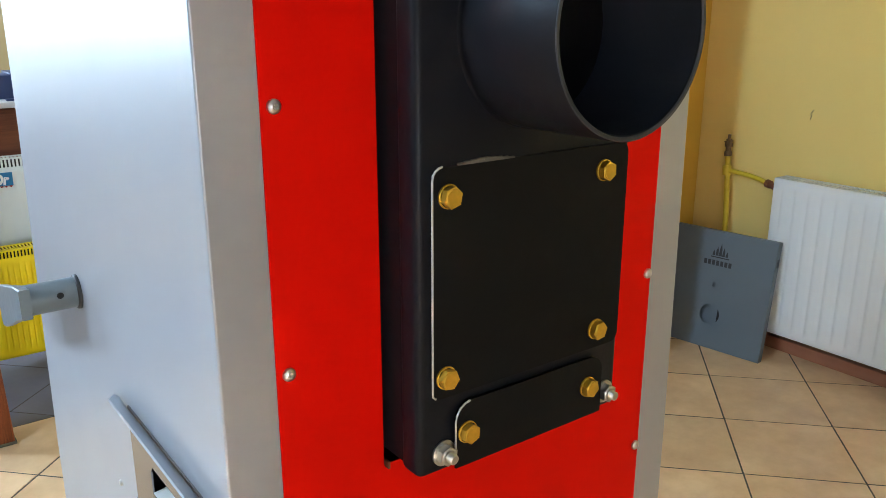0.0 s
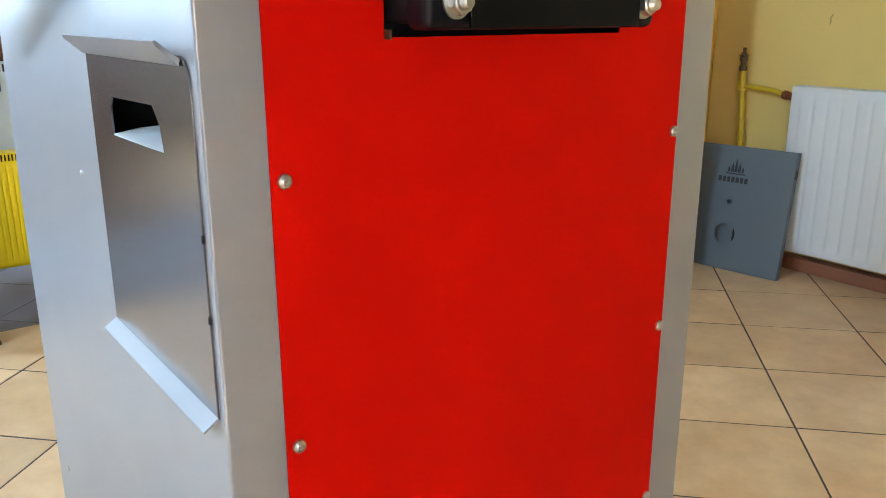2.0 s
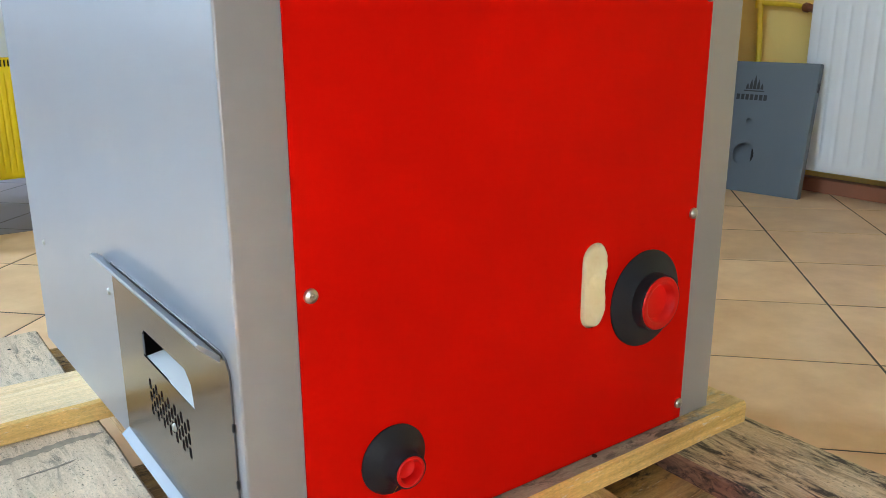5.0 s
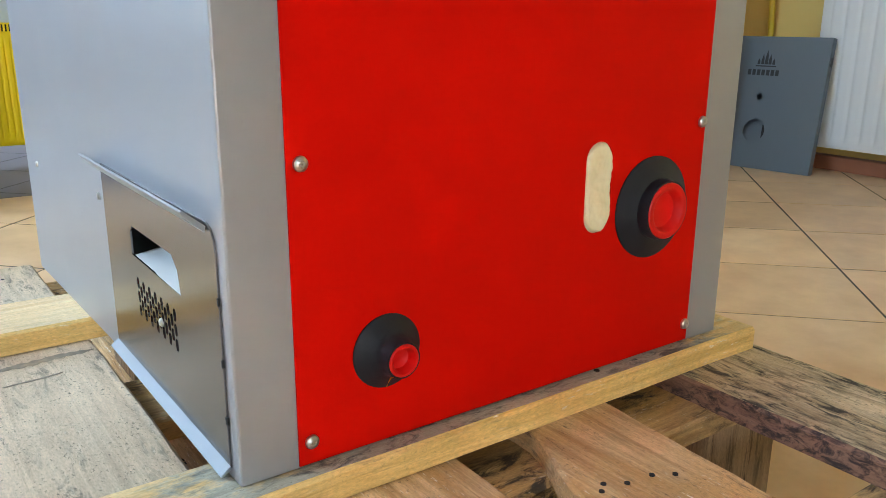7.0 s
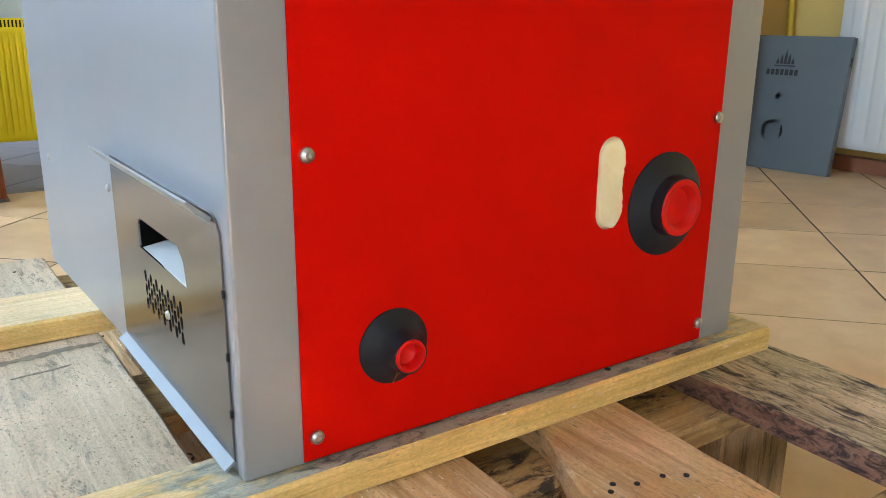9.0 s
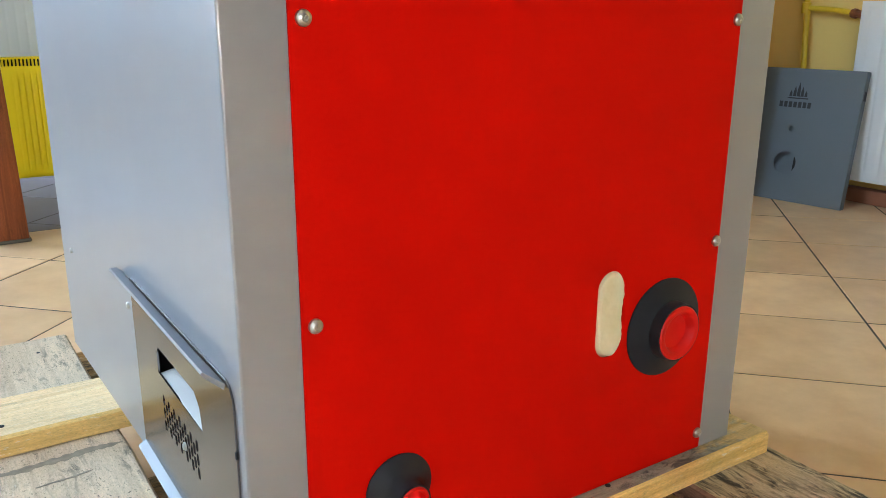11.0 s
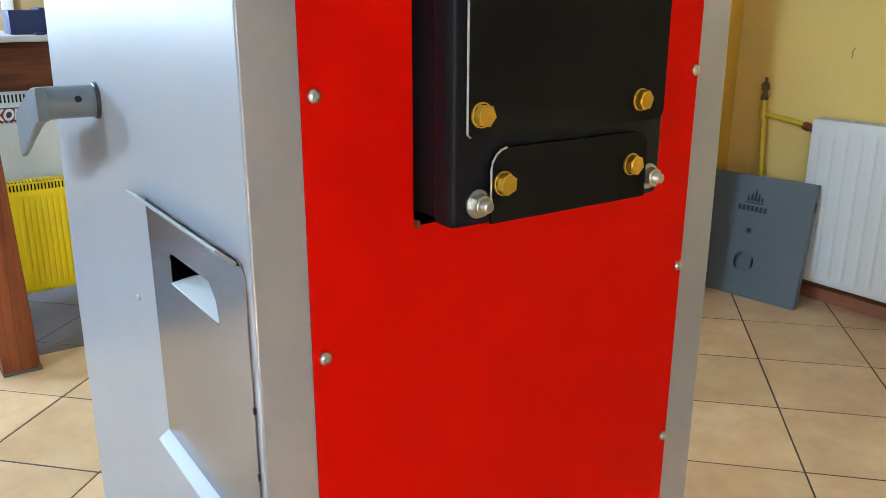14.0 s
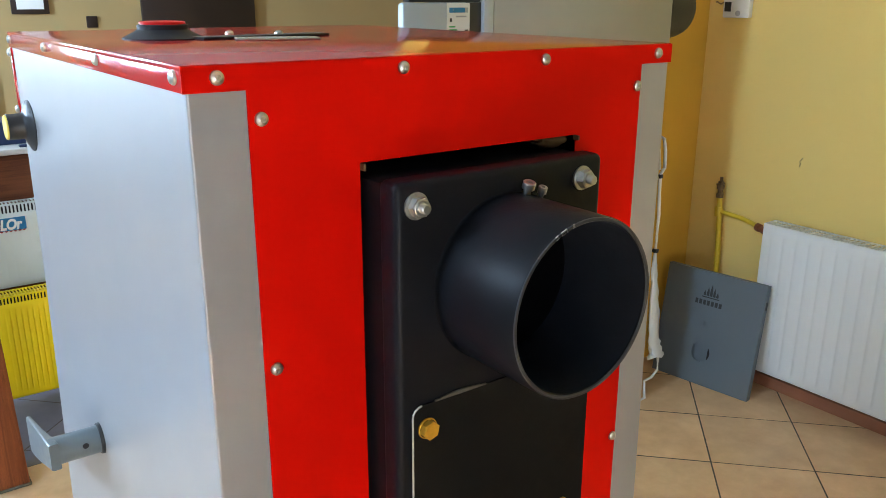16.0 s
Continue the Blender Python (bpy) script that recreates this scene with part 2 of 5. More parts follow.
# far and hall walls: duller, darker base colour than the yellow wall
WALL_FAR = material("dull_ochre_wall", (0.40, 0.285, 0.125), 0.85, vary=0.06, scale=1.5, bump=0.25, bump_scale=60)
# unseen wall behind the camera: tone chosen to set the front fill
WALL_GREY = material("beige_bounce_wall", (0.42, 0.38, 0.31), 0.85, vary=0.04, scale=1.2, bump=0.25, bump_scale=60)
CEILING = material("ceiling_paint", (0.62, 0.62, 0.61), 0.9, vary=0.03, scale=1)
GROUT = material("grey_brown_grout", (0.095, 0.074, 0.058), 0.95, vary=0.25, scale=14, bump=0.4, bump_scale=200)
TILE = tile_material("beige_stoneware", (0.66, 0.40, 0.205), (0.86, 0.595, 0.345))
# the same stoneware in a much darker grey violet
TILE_DARK = tile_material("darkened_stoneware", (0.13, 0.125, 0.16), (0.19, 0.18, 0.22))
SKIRT = material("terracotta_skirting", (0.36, 0.14, 0.075), 0.45, vary=0.18, scale=14, bump=0.2, bump_scale=90)
GAS_YELLOW = material("yellow_gas_pipe_paint", (0.72, 0.50, 0.03), 0.4, vary=0.12, scale=40, bump=0.4, bump_scale=120)
COPPER = material("tarnished_copper", (0.30, 0.12, 0.07), 0.5, metal=0.7, vary=0.4, scale=80)
BROWN_BRASS = material("dull_brass_valve", (0.16, 0.10, 0.05), 0.5, metal=0.5, vary=0.4, scale=60)
WHITE_PLASTIC = material("white_plastic", (0.76, 0.76, 0.72), 0.4, vary=0.02, scale=20)
FILM = material("crumpled_white_film", (0.72, 0.72, 0.70), 0.35, vary=0.05, scale=30, bump=0.8, bump_scale=60)
BLACK_PLASTIC = material("black_plastic", (0.02, 0.02, 0.022), 0.4, vary=0.1, scale=20)
MARK = material("dark_line_brown", (0.24, 0.205, 0.16), 0.9, vary=0.4, scale=120, colour2=(0.48, 0.39, 0.28))
DOOR_BROWN = material("dark_brown_door", (0.022, 0.012, 0.010), 0.45, vary=0.3, scale=5, stretch=(1, 1, 0.2))
PAPER = material("white_paper", (0.80, 0.80, 0.78), 0.8, vary=0.02)
SKY_PRINT = material("blue_print", (0.03, 0.22, 0.48), 0.5, vary=0.1, scale=30)
GREEN_PRINT = material("green_print", (0.10, 0.42, 0.16), 0.5, vary=0.1, scale=30)
GREY_PRINT = material("grey_print", (0.42, 0.43, 0.44), 0.6)
LABEL_RED = material("red_label_print", (0.30, 0.012, 0.012), 0.5)
LABEL_PURPLE = material("purple_label_print", (0.08, 0.03, 0.10), 0.5)
LABEL_BLUE = material("cyan_label_print", (0.015, 0.18, 0.38), 0.5)
BLUE_BOX = material("dark_blue_carton", (0.016, 0.030, 0.095), 0.45, vary=0.15, scale=8)
COUNTER_TOP = material("pale_grey_laminate", (0.60, 0.60, 0.60), 0.35, vary=0.03)
BEIGE_GREY = material("warm_grey_boiler_paint", (0.36, 0.35, 0.32), 0.4, metal=0.2, vary=0.03, scale=2)
BLUE_GREY = material("light_blue_grey_paint", (0.44, 0.48, 0.52), 0.4, metal=0.1, vary=0.03, scale=2)
GLASS = glass_material()
PINE_X = wood("pale_pine_beam", (0.90, 0.62, 0.23), (0.66, 0.40, 0.11), (0.42, 0.28, 0.12), "x", 0.05, specks=0.3, scuffs=1.0)
PINE_GREY_X = wood("greyed_pine_beam", (0.92, 0.70, 0.41), (0.76, 0.53, 0.27), (0.36, 0.29, 0.20), "x", 0.15, scuffs=0.5)
PALLET_GREY_Y = wood("weathered_grey_board", (0.74, 0.585, 0.41), (0.60, 0.45, 0.305), (0.20, 0.165, 0.12), "y", 0.42, specks=0.9, scuffs=0.35, streaks=(110, 28))
PALLET_BROWN_Y = wood("worn_brown_board", (0.74, 0.51, 0.27), (0.44, 0.26, 0.115), (0.10, 0.075, 0.05), "y", 0.26, warm=(0.60, 0.35, 0.13), specks=0.5, scuffs=1.0, streaks=(120, 18))
PALLET_BLACK_Y = wood("mould_stained_board", (0.70, 0.56, 0.37), (0.48, 0.35, 0.20), (0.025, 0.024, 0.027), "y", 0.80, specks=0.7, scuffs=0.35, streaks=(115, 30))
DIRTY_X = wood("dirty_grey_pine", (0.50, 0.48, 0.38), (0.35, 0.33, 0.26), (0.10, 0.11, 0.11), "x", 0.62, specks=0.6, scuffs=0.3, streaks=(70, 34), clean=((-0.05, 0.40), (0.90, 0.66, 0.32), (0.72, 0.47, 0.18)))
RED_BROWN_Y = wood("red_brown_bark_edge", (0.40, 0.23, 0.15), (0.26, 0.13, 0.085), (0.05, 0.035, 0.035), "y", 0.85, specks=0.8, streaks=(120, 60))
PALLET_X = wood("rough_pallet_stringer", (0.64, 0.43, 0.19), (0.36, 0.22, 0.09), (0.035, 0.03, 0.025), "x", 0.75, warm=(0.55, 0.30, 0.08), scuffs=0.5, streaks=(80, 30))
BLOCK = wood("pallet_block_wood", (0.50, 0.35, 0.20), (0.32, 0.20, 0.10), (0.06, 0.05, 0.04), "z", 0.5)
MAHOGANY_Z = wood("red_brown_varnished_wood", (0.30, 0.085, 0.028), (0.17, 0.040, 0.014), (0.08, 0.02, 0.01), "z", 0.25, rough=0.35, fine=0.7)
MAHOGANY_X = wood("dark_brown_veneer", (0.17, 0.055, 0.022), (0.09, 0.026, 0.011), (0.04, 0.013, 0.007), "x", 0.25, rough=0.35, fine=0.6)

# ---------------------------------------------------------------- mesh helpers
WORLD = {}


def thing(name, at, label, category, group="", kind=""):
    """An Empty at the base of a thing, to which its parts belong."""
    e = new(name)
    e.empty_display_size = 0.05
    e.matrix_world = Matrix.Translation(at)
    WORLD[e] = Matrix.Translation(at)
    return tagged(e, label, category, group, kind)


def mesh_of(name, bm, mat, smooth=None):
    bmesh.ops.recalc_face_normals(bm, faces=bm.faces)
    me = bpy.data.meshes.new(name)
    bm.to_mesh(me)
    bm.free()
    me.materials.append(mat)
    if smooth is not None:
        me.polygons.foreach_set("use_smooth", [True] * len(me.polygons))
        me.set_sharp_from_angle(angle=radians(smooth))
    return me


def put(name, me, parent, m=None, label=""):
    """One object on mesh me at the world pose m, under parent."""
    ob = new(name, me)
    m = m or Matrix.Identity(4)
    if parent is not None:
        ob.parent = parent
        ob.matrix_parent_inverse = WORLD[parent].inverted()
    ob.matrix_basis = m
    WORLD[ob] = m
    return tagged(ob, label)


def part(name, bm, mat, parent, label="", smooth=35):
    return put(name, mesh_of(name, bm, mat, smooth), parent, None, label)


def single(name, bm, mat, label, category, group="", kind="", smooth=35):
    return tagged(part(name, bm, mat, None, "", smooth), label, category, group, kind)


def box(bm, x0, x1, y0, y1, z0, z1, r=0.0, seg=2, m=None):
    """A box, its edges rounded by r."""
    made = bmesh.ops.create_cube(bm, size=1.0)["verts"]
    for v in made:
        v.co = Vector(((x0 + x1) / 2 + v.co.x * (x1 - x0), (y0 + y1) / 2 + v.co.y * (y1 - y0), (z0 + z1) / 2 + v.co.z * (z1 - z0)))
    if r:
        edges = {e for v in made for e in v.link_edges}
        got = bmesh.ops.bevel(bm, geom=list(edges), offset=r, segments=seg, profile=0.5, affect="EDGES")
        made = list({v for f in got["faces"] for v in f.verts} | {v for v in made if v.is_valid})
    if m is not None:
        bmesh.ops.transform(bm, matrix=m, verts=made)
    return bm


def cube(*a, r=0.0, seg=2, m=None):
    return box(bmesh.new(), *a, r=r, seg=seg, m=m)


def lathe(bm, profile, m, seg=32):
    """Turns a profile of (radius, height) round the z axis of m."""
    rings = []
    for r, h in profile:
        if r < 1e-6:
            rings.append([bm.verts.new(m @ Vector((0, 0, h)))])
        else:
            rings.append([bm.verts.new(m @ Vector((r * math.cos(2 * math.pi * i / seg), r * math.sin(2 * math.pi * i / seg), h))) for i in range(seg)])
    for a, b in zip(rings, rings[1:]):
        for i in range(seg):
            q = [a[i % len(a)], a[(i + 1) % len(a)], b[(i + 1) % len(b)], b[i % len(b)]]
            q = list(dict.fromkeys(q))
            if len(q) > 2:
                bm.faces.new(q)
    return bm


def plate(bm, outer, holes, thick, m):
    """A sheet cut to an outline, with holes, from z = 0 down to -thick in the plane of m."""
    edges = []
    for loop in (outer, *holes):
        vs = [bm.verts.new((x, y, 0)) for x, y in loop]
        edges += [bm.edges.new((vs[i], vs[(i + 1) % len(vs)])) for i in range(len(vs))]
    faces = [g for g in bmesh.ops.triangle_fill(bm, use_beauty=True, use_dissolve=False, edges=edges)["geom"] if isinstance(g, bmesh.types.BMFace)]
    ext = bmesh.ops.extrude_face_region(bm, geom=faces)["geom"]
    low = [g for g in ext if isinstance(g, bmesh.types.BMVert)]
    bmesh.ops.translate(bm, vec=(0, 0, -thick), verts=low)
    mine = {v for f in faces for v in f.verts} | set(low)
    bmesh.ops.transform(bm, matrix=m, verts=list(mine))
    return bm


def rounded(x0, x1, y0, y1, r, seg=6, corners=(1, 1, 1, 1)):
    """The outline of a rectangle with rounded corners (lower left, lower right, upper right, upper left)."""
    out = []
    for k, (cx, cy, a) in enumerate(((x0 + r, y0 + r, 180), (x1 - r, y0 + r, 270), (x1 - r, y1 - r, 0), (x0 + r, y1 - r, 90))):
        if corners[k]:
            out += [(cx + r * math.cos(radians(a + 90 * i / seg)), cy + r * math.sin(radians(a + 90 * i / seg))) for i in range(seg + 1)]
        else:
            out.append(((x0, y0), (x1, y0), (x1, y1), (x0, y1))[k])
    return out


def tube(bm, points, r, seg=12, cap=True):
    """A round pipe along points."""
    pts = [Vector(p) for p in points]
    rings = []
    up = Vector((0.3, 0.2, 1)).normalized()
    for i, p in enumerate(pts):
        d = (pts[min(i + 1, len(pts) - 1)] - pts[max(i - 1, 0)]).normalized()
        a = d.cross(up)
        a = (a if a.length > 0.05 else d.cross(Vector((1, 0, 0)))).normalized()
        b = d.cross(a)
        rings.append([bm.verts.new(p + r * (math.cos(2 * math.pi * k / seg) * a + math.sin(2 * math.pi * k / seg) * b)) for k in range(seg)])
    for p, q in zip(rings, rings[1:]):
        for k in range(seg):
            bm.faces.new((p[k], p[(k + 1) % seg], q[(k + 1) % seg], q[k]))
    if cap:
        bm.faces.new(rings[0]), bm.faces.new(rings[-1])
    return bm


def hexagon(r, turn=0):
    return [(r * math.cos(radians(60 * i + turn)), r * math.sin(radians(60 * i + turn))) for i in range(6)]


# frames of reference on the boiler: local z points out of the surface
def on_back(x, z, y=0.0):
    return Matrix(((1, 0, 0, x), (0, 0, -1, y), (0, 1, 0, z), (0, 0, 0, 1)))


def on_left(y, z, x=0.0):
    return Matrix(((0, 0, -1, x), (-1, 0, 0, y), (0, 1, 0, z), (0, 0, 0, 1)))


def on_top(x, y, z):
    return Matrix.Translation((x, y, z))


def turned(m, degrees):
    return m @ Matrix.Rotation(radians(degrees), 4, "Z")


# ---------------------------------------------------------------- the room
def wall_x(name, x0, x1, y0, y1, openings, mat, label="yellow painted plaster wall"):
    """A wall along y from x0 to x1, with openings (y0, y1, z0, z1)."""
    bm = bmesh.new()
    m = Matrix(((0, 0, 1, x1), (1, 0, 0, 0), (0, 1, 0, 0), (0, 0, 0, 1)))
    plate(bm, [(y0, 0), (y1, 0), (y1, HIGH), (y0, HIGH)], [[(a, c), (b, c), (b, d), (a, d)] for a, b, c, d in openings], x1 - x0, m)
    return single(name, bm, mat, label, "wall", kind="structure", smooth=None)


wall_x("wall_left", LEFT - 0.25, LEFT, BEHIND, FAR, [WINDOW, WINDOW_FAR], WALL_PALE, "unseen blue grey wall with windows, toned for bounced light")
wall_x("wall_right", RIGHT, RIGHT + 0.2, BEHIND, 1.489, [], WALL)
wall_x("wall_hall", HALL, HALL + 0.2, 1.49, FAR, [], WALL_FAR, "ochre toned plaster wall")
bm = bmesh.new()
plate(bm, [(LEFT - 0.25, 0), (HALL + 0.2, 0), (HALL + 0.2, HIGH), (LEFT - 0.25, HIGH)],
      [[(FAR_WINDOW[0], FAR_WINDOW[2]), (FAR_WINDOW[1], FAR_WINDOW[2]), (FAR_WINDOW[1], FAR_WINDOW[3]), (FAR_WINDOW[0], FAR_WINDOW[3])]], 0.2,
      Matrix(((1, 0, 0, 0), (0, 0, -1, FAR), (0, 1, 0, 0), (0, 0, 0, 1))))
single("wall_back", bm, WALL_FAR, "far ochre toned plaster wall", "wall", kind="structure", smooth=None)
bm = bmesh.new()
plate(bm, [(LEFT - 0.25, 0), (RIGHT + 0.2, 0), (RIGHT + 0.2, HIGH), (LEFT - 0.25, HIGH)],
      [[(FRONT_WINDOW[0], FRONT_WINDOW[2]), (FRONT_WINDOW[1], FRONT_WINDOW[2]), (FRONT_WINDOW[1], FRONT_WINDOW[3]), (FRONT_WINDOW[0], FRONT_WINDOW[3])]], 0.2,
      Matrix(((1, 0, 0, 0), (0, 0, -1, BEHIND - 0.2), (0, 1, 0, 0), (0, 0, 0, 1))))
single("wall_front", bm, WALL_GREY, "unseen beige wall behind the camera, toned for bounced light", "wall", kind="structure", smooth=None)
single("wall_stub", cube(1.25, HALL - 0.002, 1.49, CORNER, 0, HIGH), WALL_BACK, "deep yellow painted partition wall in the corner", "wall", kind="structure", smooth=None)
single("ceiling", cube(LEFT - 0.25, HALL + 0.2, BEHIND - 0.2, FAR + 0.2, HIGH, HIGH + 0.15), CEILING, "white painted ceiling", "ceiling", kind="structure", smooth=None)
single("skirting", cube(RIGHT - 0.05, RIGHT - 0.001, BEHIND, 1.488, 0, 0.048, r=0.004), SKIRT, "low terracotta skirting along the yellow wall", "skirting", kind="structure")


def glazing(name, along, at, opening, bars, label):
    """A framed window in the left wall (along y) or the far wall (along x)."""
    a0, a1, z0, z1 = opening
    turn = Matrix(((0, 1, 0, 0), (1, 0, 0, 0), (0, 0, 1, 0), (0, 0, 0, 1))) if along == "y" else Matrix.Identity(4)
    w = thing(name, turn @ Vector(((a0 + a1) / 2, at, z0)), label, "window", kind="structure")
    f, d0, d1 = 0.06, at - 0.03, at + 0.03
    for a in ((a0, a1, d0, d1, z0, z0 + f), (a0, a1, d0, d1, z1 - f, z1), (a0, a0 + f, d0, d1, z0 + f, z1 - f), (a1 - f, a1, d0, d1, z0 + f, z1 - f)):
        part("window_frame", cube(*a, r=0.004, m=turn), WHITE_PLASTIC, w)
    step = (a1 - a0) / bars
    for k in range(1, bars):
        part("mullion", cube(a0 + k * step - 0.035, a0 + k * step + 0.035, at - 0.028, at + 0.028, z0 + f, z1 - f, r=0.003, m=turn), WHITE_PLASTIC, w)
    for k in range(bars):
        pane = part("pane", cube(a0 + k * step + 0.03, a0 + (k + 1) * step - 0.03, at - 0.003, at + 0.003, z0 + f - 0.01, z1 - f + 0.01, m=turn), GLASS, w)
        pane.visible_shadow = False


glazing("window_1", "y", LEFT - 0.16, WINDOW, 2, "high white framed window letting in daylight")
glazing("window_2", "x", BEHIND - 0.14, FRONT_WINDOW, 2, "unseen low window added to let sunlight in")
glazing("window_4", "y", LEFT - 0.16, WINDOW_FAR, 2, "high white framed window letting in daylight")
glazing("window_3", "x", FAR + 0.14, FAR_WINDOW, 2, "white framed window in the far wall")
ground = single("ground", cube(-300, 300, -300, 300, -0.5, -0.06), GROUT, "flat paved ground outside the building", "ground", kind="structure", smooth=None)

# ---------------------------------------------------------------- the boiler
BX0, BX1, BY1, BZ0, BZ1 = -0.051, 0.438, 0.612, 0.200, 1.407
RIM = 1.3885
boiler = thing("boiler", (0.19, 0.3, BZ0), "tall red and silver grey boiler standing on a wooden pallet", "boiler")

LID_UP = (0.0105, 0.248, 0.633, 0.873)
LID_LOW = (0.0135, 0.286, 0.208, 0.374)


def flare(y, z):
    """How far the slack left side sheet stands out towards the front of the boiler, low down."""
    low = min(1.0, max(0.0, (1.25 - z) / 0.65))
    return 0.0095 * low * low * (3 - 2 * low) * min(1.0, max(0.0, (y - 0.25) / 0.36))


def side_sheet(x, sign, holes):
    """A side panel with a folded back flange; the fold is rounded."""
    bm = bmesh.new()
    m = on_left(0, 0, x) if sign < 0 else Matrix(((0, 0, 1, x), (1, 0, 0, 0), (0, 1, 0, 0), (0, 0, 0, 1)))
    s = sign
    plate(bm, [(s * 0.006, BZ0), (s * BY1, BZ0), (s * BY1, RIM + 0.004), (s * 0.006, RIM + 0.004)], [[(s * a, b) for a, b in h] for h in holes], 0.0015, m)
    prof = [(x - s * 0.044, 0.0), (x - s * 0.0020, 0.0)]
    prof += [(x - s * 0.0020 + s * 0.0020 * math.sin(radians(a)), 0.0020 - 0.0020 * math.cos(radians(a))) for a in (15, 30, 45, 60, 75, 90)] + [(x, 0.0062)]
    cols = [[bm.verts.new((px, py, zz)) for zz in (BZ0, RIM + 0.004)] for px, py in prof]
    for a, b in zip(cols, cols[1:]):
        bm.faces.new((a[0], b[0], b[1], a[1]))
    for axis, cuts in ((1, (0.25, 0.31, 0.37, 0.43, 0.49, 0.55)), (2, (0.35, 0.5, 0.65, 0.8, 0.95, 1.1, 1.25))):
        for c in cuts:
            at, no = [0, 0, 0], [0, 0, 0]
            at[axis], no[axis] = c, 1
            bmesh.ops.bisect_plane(bm, geom=bm.verts[:] + bm.edges[:] + bm.faces[:], plane_co=at, plane_no=no)
    for v in bm.verts:
        if sign < 0:
            v.co.x -= flare(v.co.y, v.co.z)
        else:
            low = min(1.0, max(0.0, (1.25 - v.co.z) / 0.45))
            v.co.x += 0.006 * low * min(1.0, max(0.0, (v.co.x - x + 0.044) / 0.044))
    return bm


def rect(y0, y1, z0, z1):
    return [(y0, z0), (y1, z0), (y1, z1), (y0, z1)]


part("side_panel", side_sheet(BX0, -1, [rect(0.0135, 0.241, 0.640, 0.862), rect(0.0165, 0.280, 0.214, 0.362)]), SILVER, boiler, "silver grey painted sheet side panel", smooth=50)
part("side_panel", side_sheet(BX1, 1, []), SILVER, boiler, "silver grey painted sheet side panel", smooth=50)
# near-black box: the shade inside the casing is put into its colour
part("inner_body", cube(0.000, 0.400, 0.065, 0.58, BZ0 + 0.004, 1.38), INSIDE, boiler, "dark inner body seen through the openings")
part("base_frame", cube(BX0 + 0.004, BX1 - 0.004, 0.004, BY1 - 0.004, BZ0, BZ0 + 0.003), INSIDE, boiler)

# red back panel with the openings for the flue box and the hand slot
HOLE = (0.079, 0.312, 0.882, 1.328)
SLOT = (0.2505, 0.2805, 0.326, 0.402)
bm = bmesh.new()
plate(bm, [(-0.0095, 0.2015), (0.3975, 0.2015), (0.3975, RIM), (BX1 + 0.003, RIM), (BX1 + 0.003, BZ1 - 0.0006), (BX0 - 0.003, BZ1 - 0.0006), (BX0 - 0.003, RIM), (-0.0095, RIM)],
      [rect(*HOLE), rounded(*SLOT, 0.0149, 8)], 0.0012, on_back(0, 0, -0.0016))
back_panel = part("back_panel", bm, RED, boiler, "bright red painted back panel", smooth=None)
# cover with a rim turned down all round
bm = bmesh.new()
box(bm, BX0 - 0.003, BX1 + 0.003, -0.0003, BY1 + 0.003, BZ1 - 0.004, BZ1, r=0.0008)
part("top_cover", bm, RED_TOP, boiler, "glossy dark red top cover")
rim_left = part("cover_rim", cube(BX0 - 0.0029, BX0 - 0.0004, 0.0005, BY1 + 0.003, RIM, BZ1 - 0.0035, r=0.0008), RED_TOP, boiler)
part("cover_rim", cube(BX1 + 0.0004, BX1 + 0.0029, 0.0005, BY1 + 0.003, RIM, BZ1 - 0.0035, r=0.0008), RED_TOP, boiler)
part("front_panel", cube(BX0 - 0.002, BX1 + 0.002, BY1 + 0.0005, BY1 + 0.012, 1.285, RIM, r=0.002), RED_TOP, boiler, "red front panel edge")
part("front_door", cube(BX0 + 0.003, BX1 - 0.003, BY1 + 0.0005, BY1 + 0.010, BZ0 + 0.01, 1.28, r=0.002), SILVER, boiler)


def dome_screw():
    bm = bmesh.new()
    lathe(bm, [(0.0052, 0.0), (0.0052, 0.0008), (0.0049, 0.0020), (0.0038, 0.0031), (0.0022, 0.0037), (0.0018, 0.0031), (0.0, 0.0027)], Matrix.Identity(4), 20)
    box(bm, -0.0024, 0.0024, -0.0004, 0.0004, 0.0027, 0.0036)
    box(bm, -0.0004, 0.0004, -0.0024, 0.0024, 0.0027, 0.0036)
    return mesh_of("screw", bm, ZINC, 30)


SCREW = dome_screw()
ROW = 0.19167
for k in range(7):
    for x in (0.0, 0.3925):
        put("screw", SCREW, boiler, turned(on_back(x, 0.218 + ROW * k, -0.0016), 37 * k + 200 * x))
for k, x in enumerate((-0.030, 0.120, 0.2695, 0.420)):
    put("screw", SCREW, boiler, turned(on_back(x, 1.398, -0.0016), 23 * k))
for k, y in enumerate((0.012, 0.206, 0.407, 0.600)):
    put("screw", SCREW, boiler, turned(on_left(y, 1.3985, BX0 - 0.0029), 31 * k))
for k, z in enumerate((1.382, 1.312)):
    put("screw", SCREW, boiler, turned(on_left(BY1 + 0.006, z, BX0 - 0.002), 51 * k))


def small_screw():
    bm = bmesh.new()
    lathe(bm, [(0.0036, 0.0), (0.0034, 0.0012), (0.0022, 0.0022), (0.0, 0.0025)], Matrix.Identity(4), 12)
    return mesh_of("panel_screw", bm, ZINC, 30)


SMALL = small_screw()
for y, z in ((0.302, 0.342), (0.556, 0.335), (0.311, 0.757)):
    put("panel_screw", SMALL, boiler, on_left(y, z, BX0 - flare(y, z)))

# lift-out covers in the left side
X_LID = BX0 - 0.0018


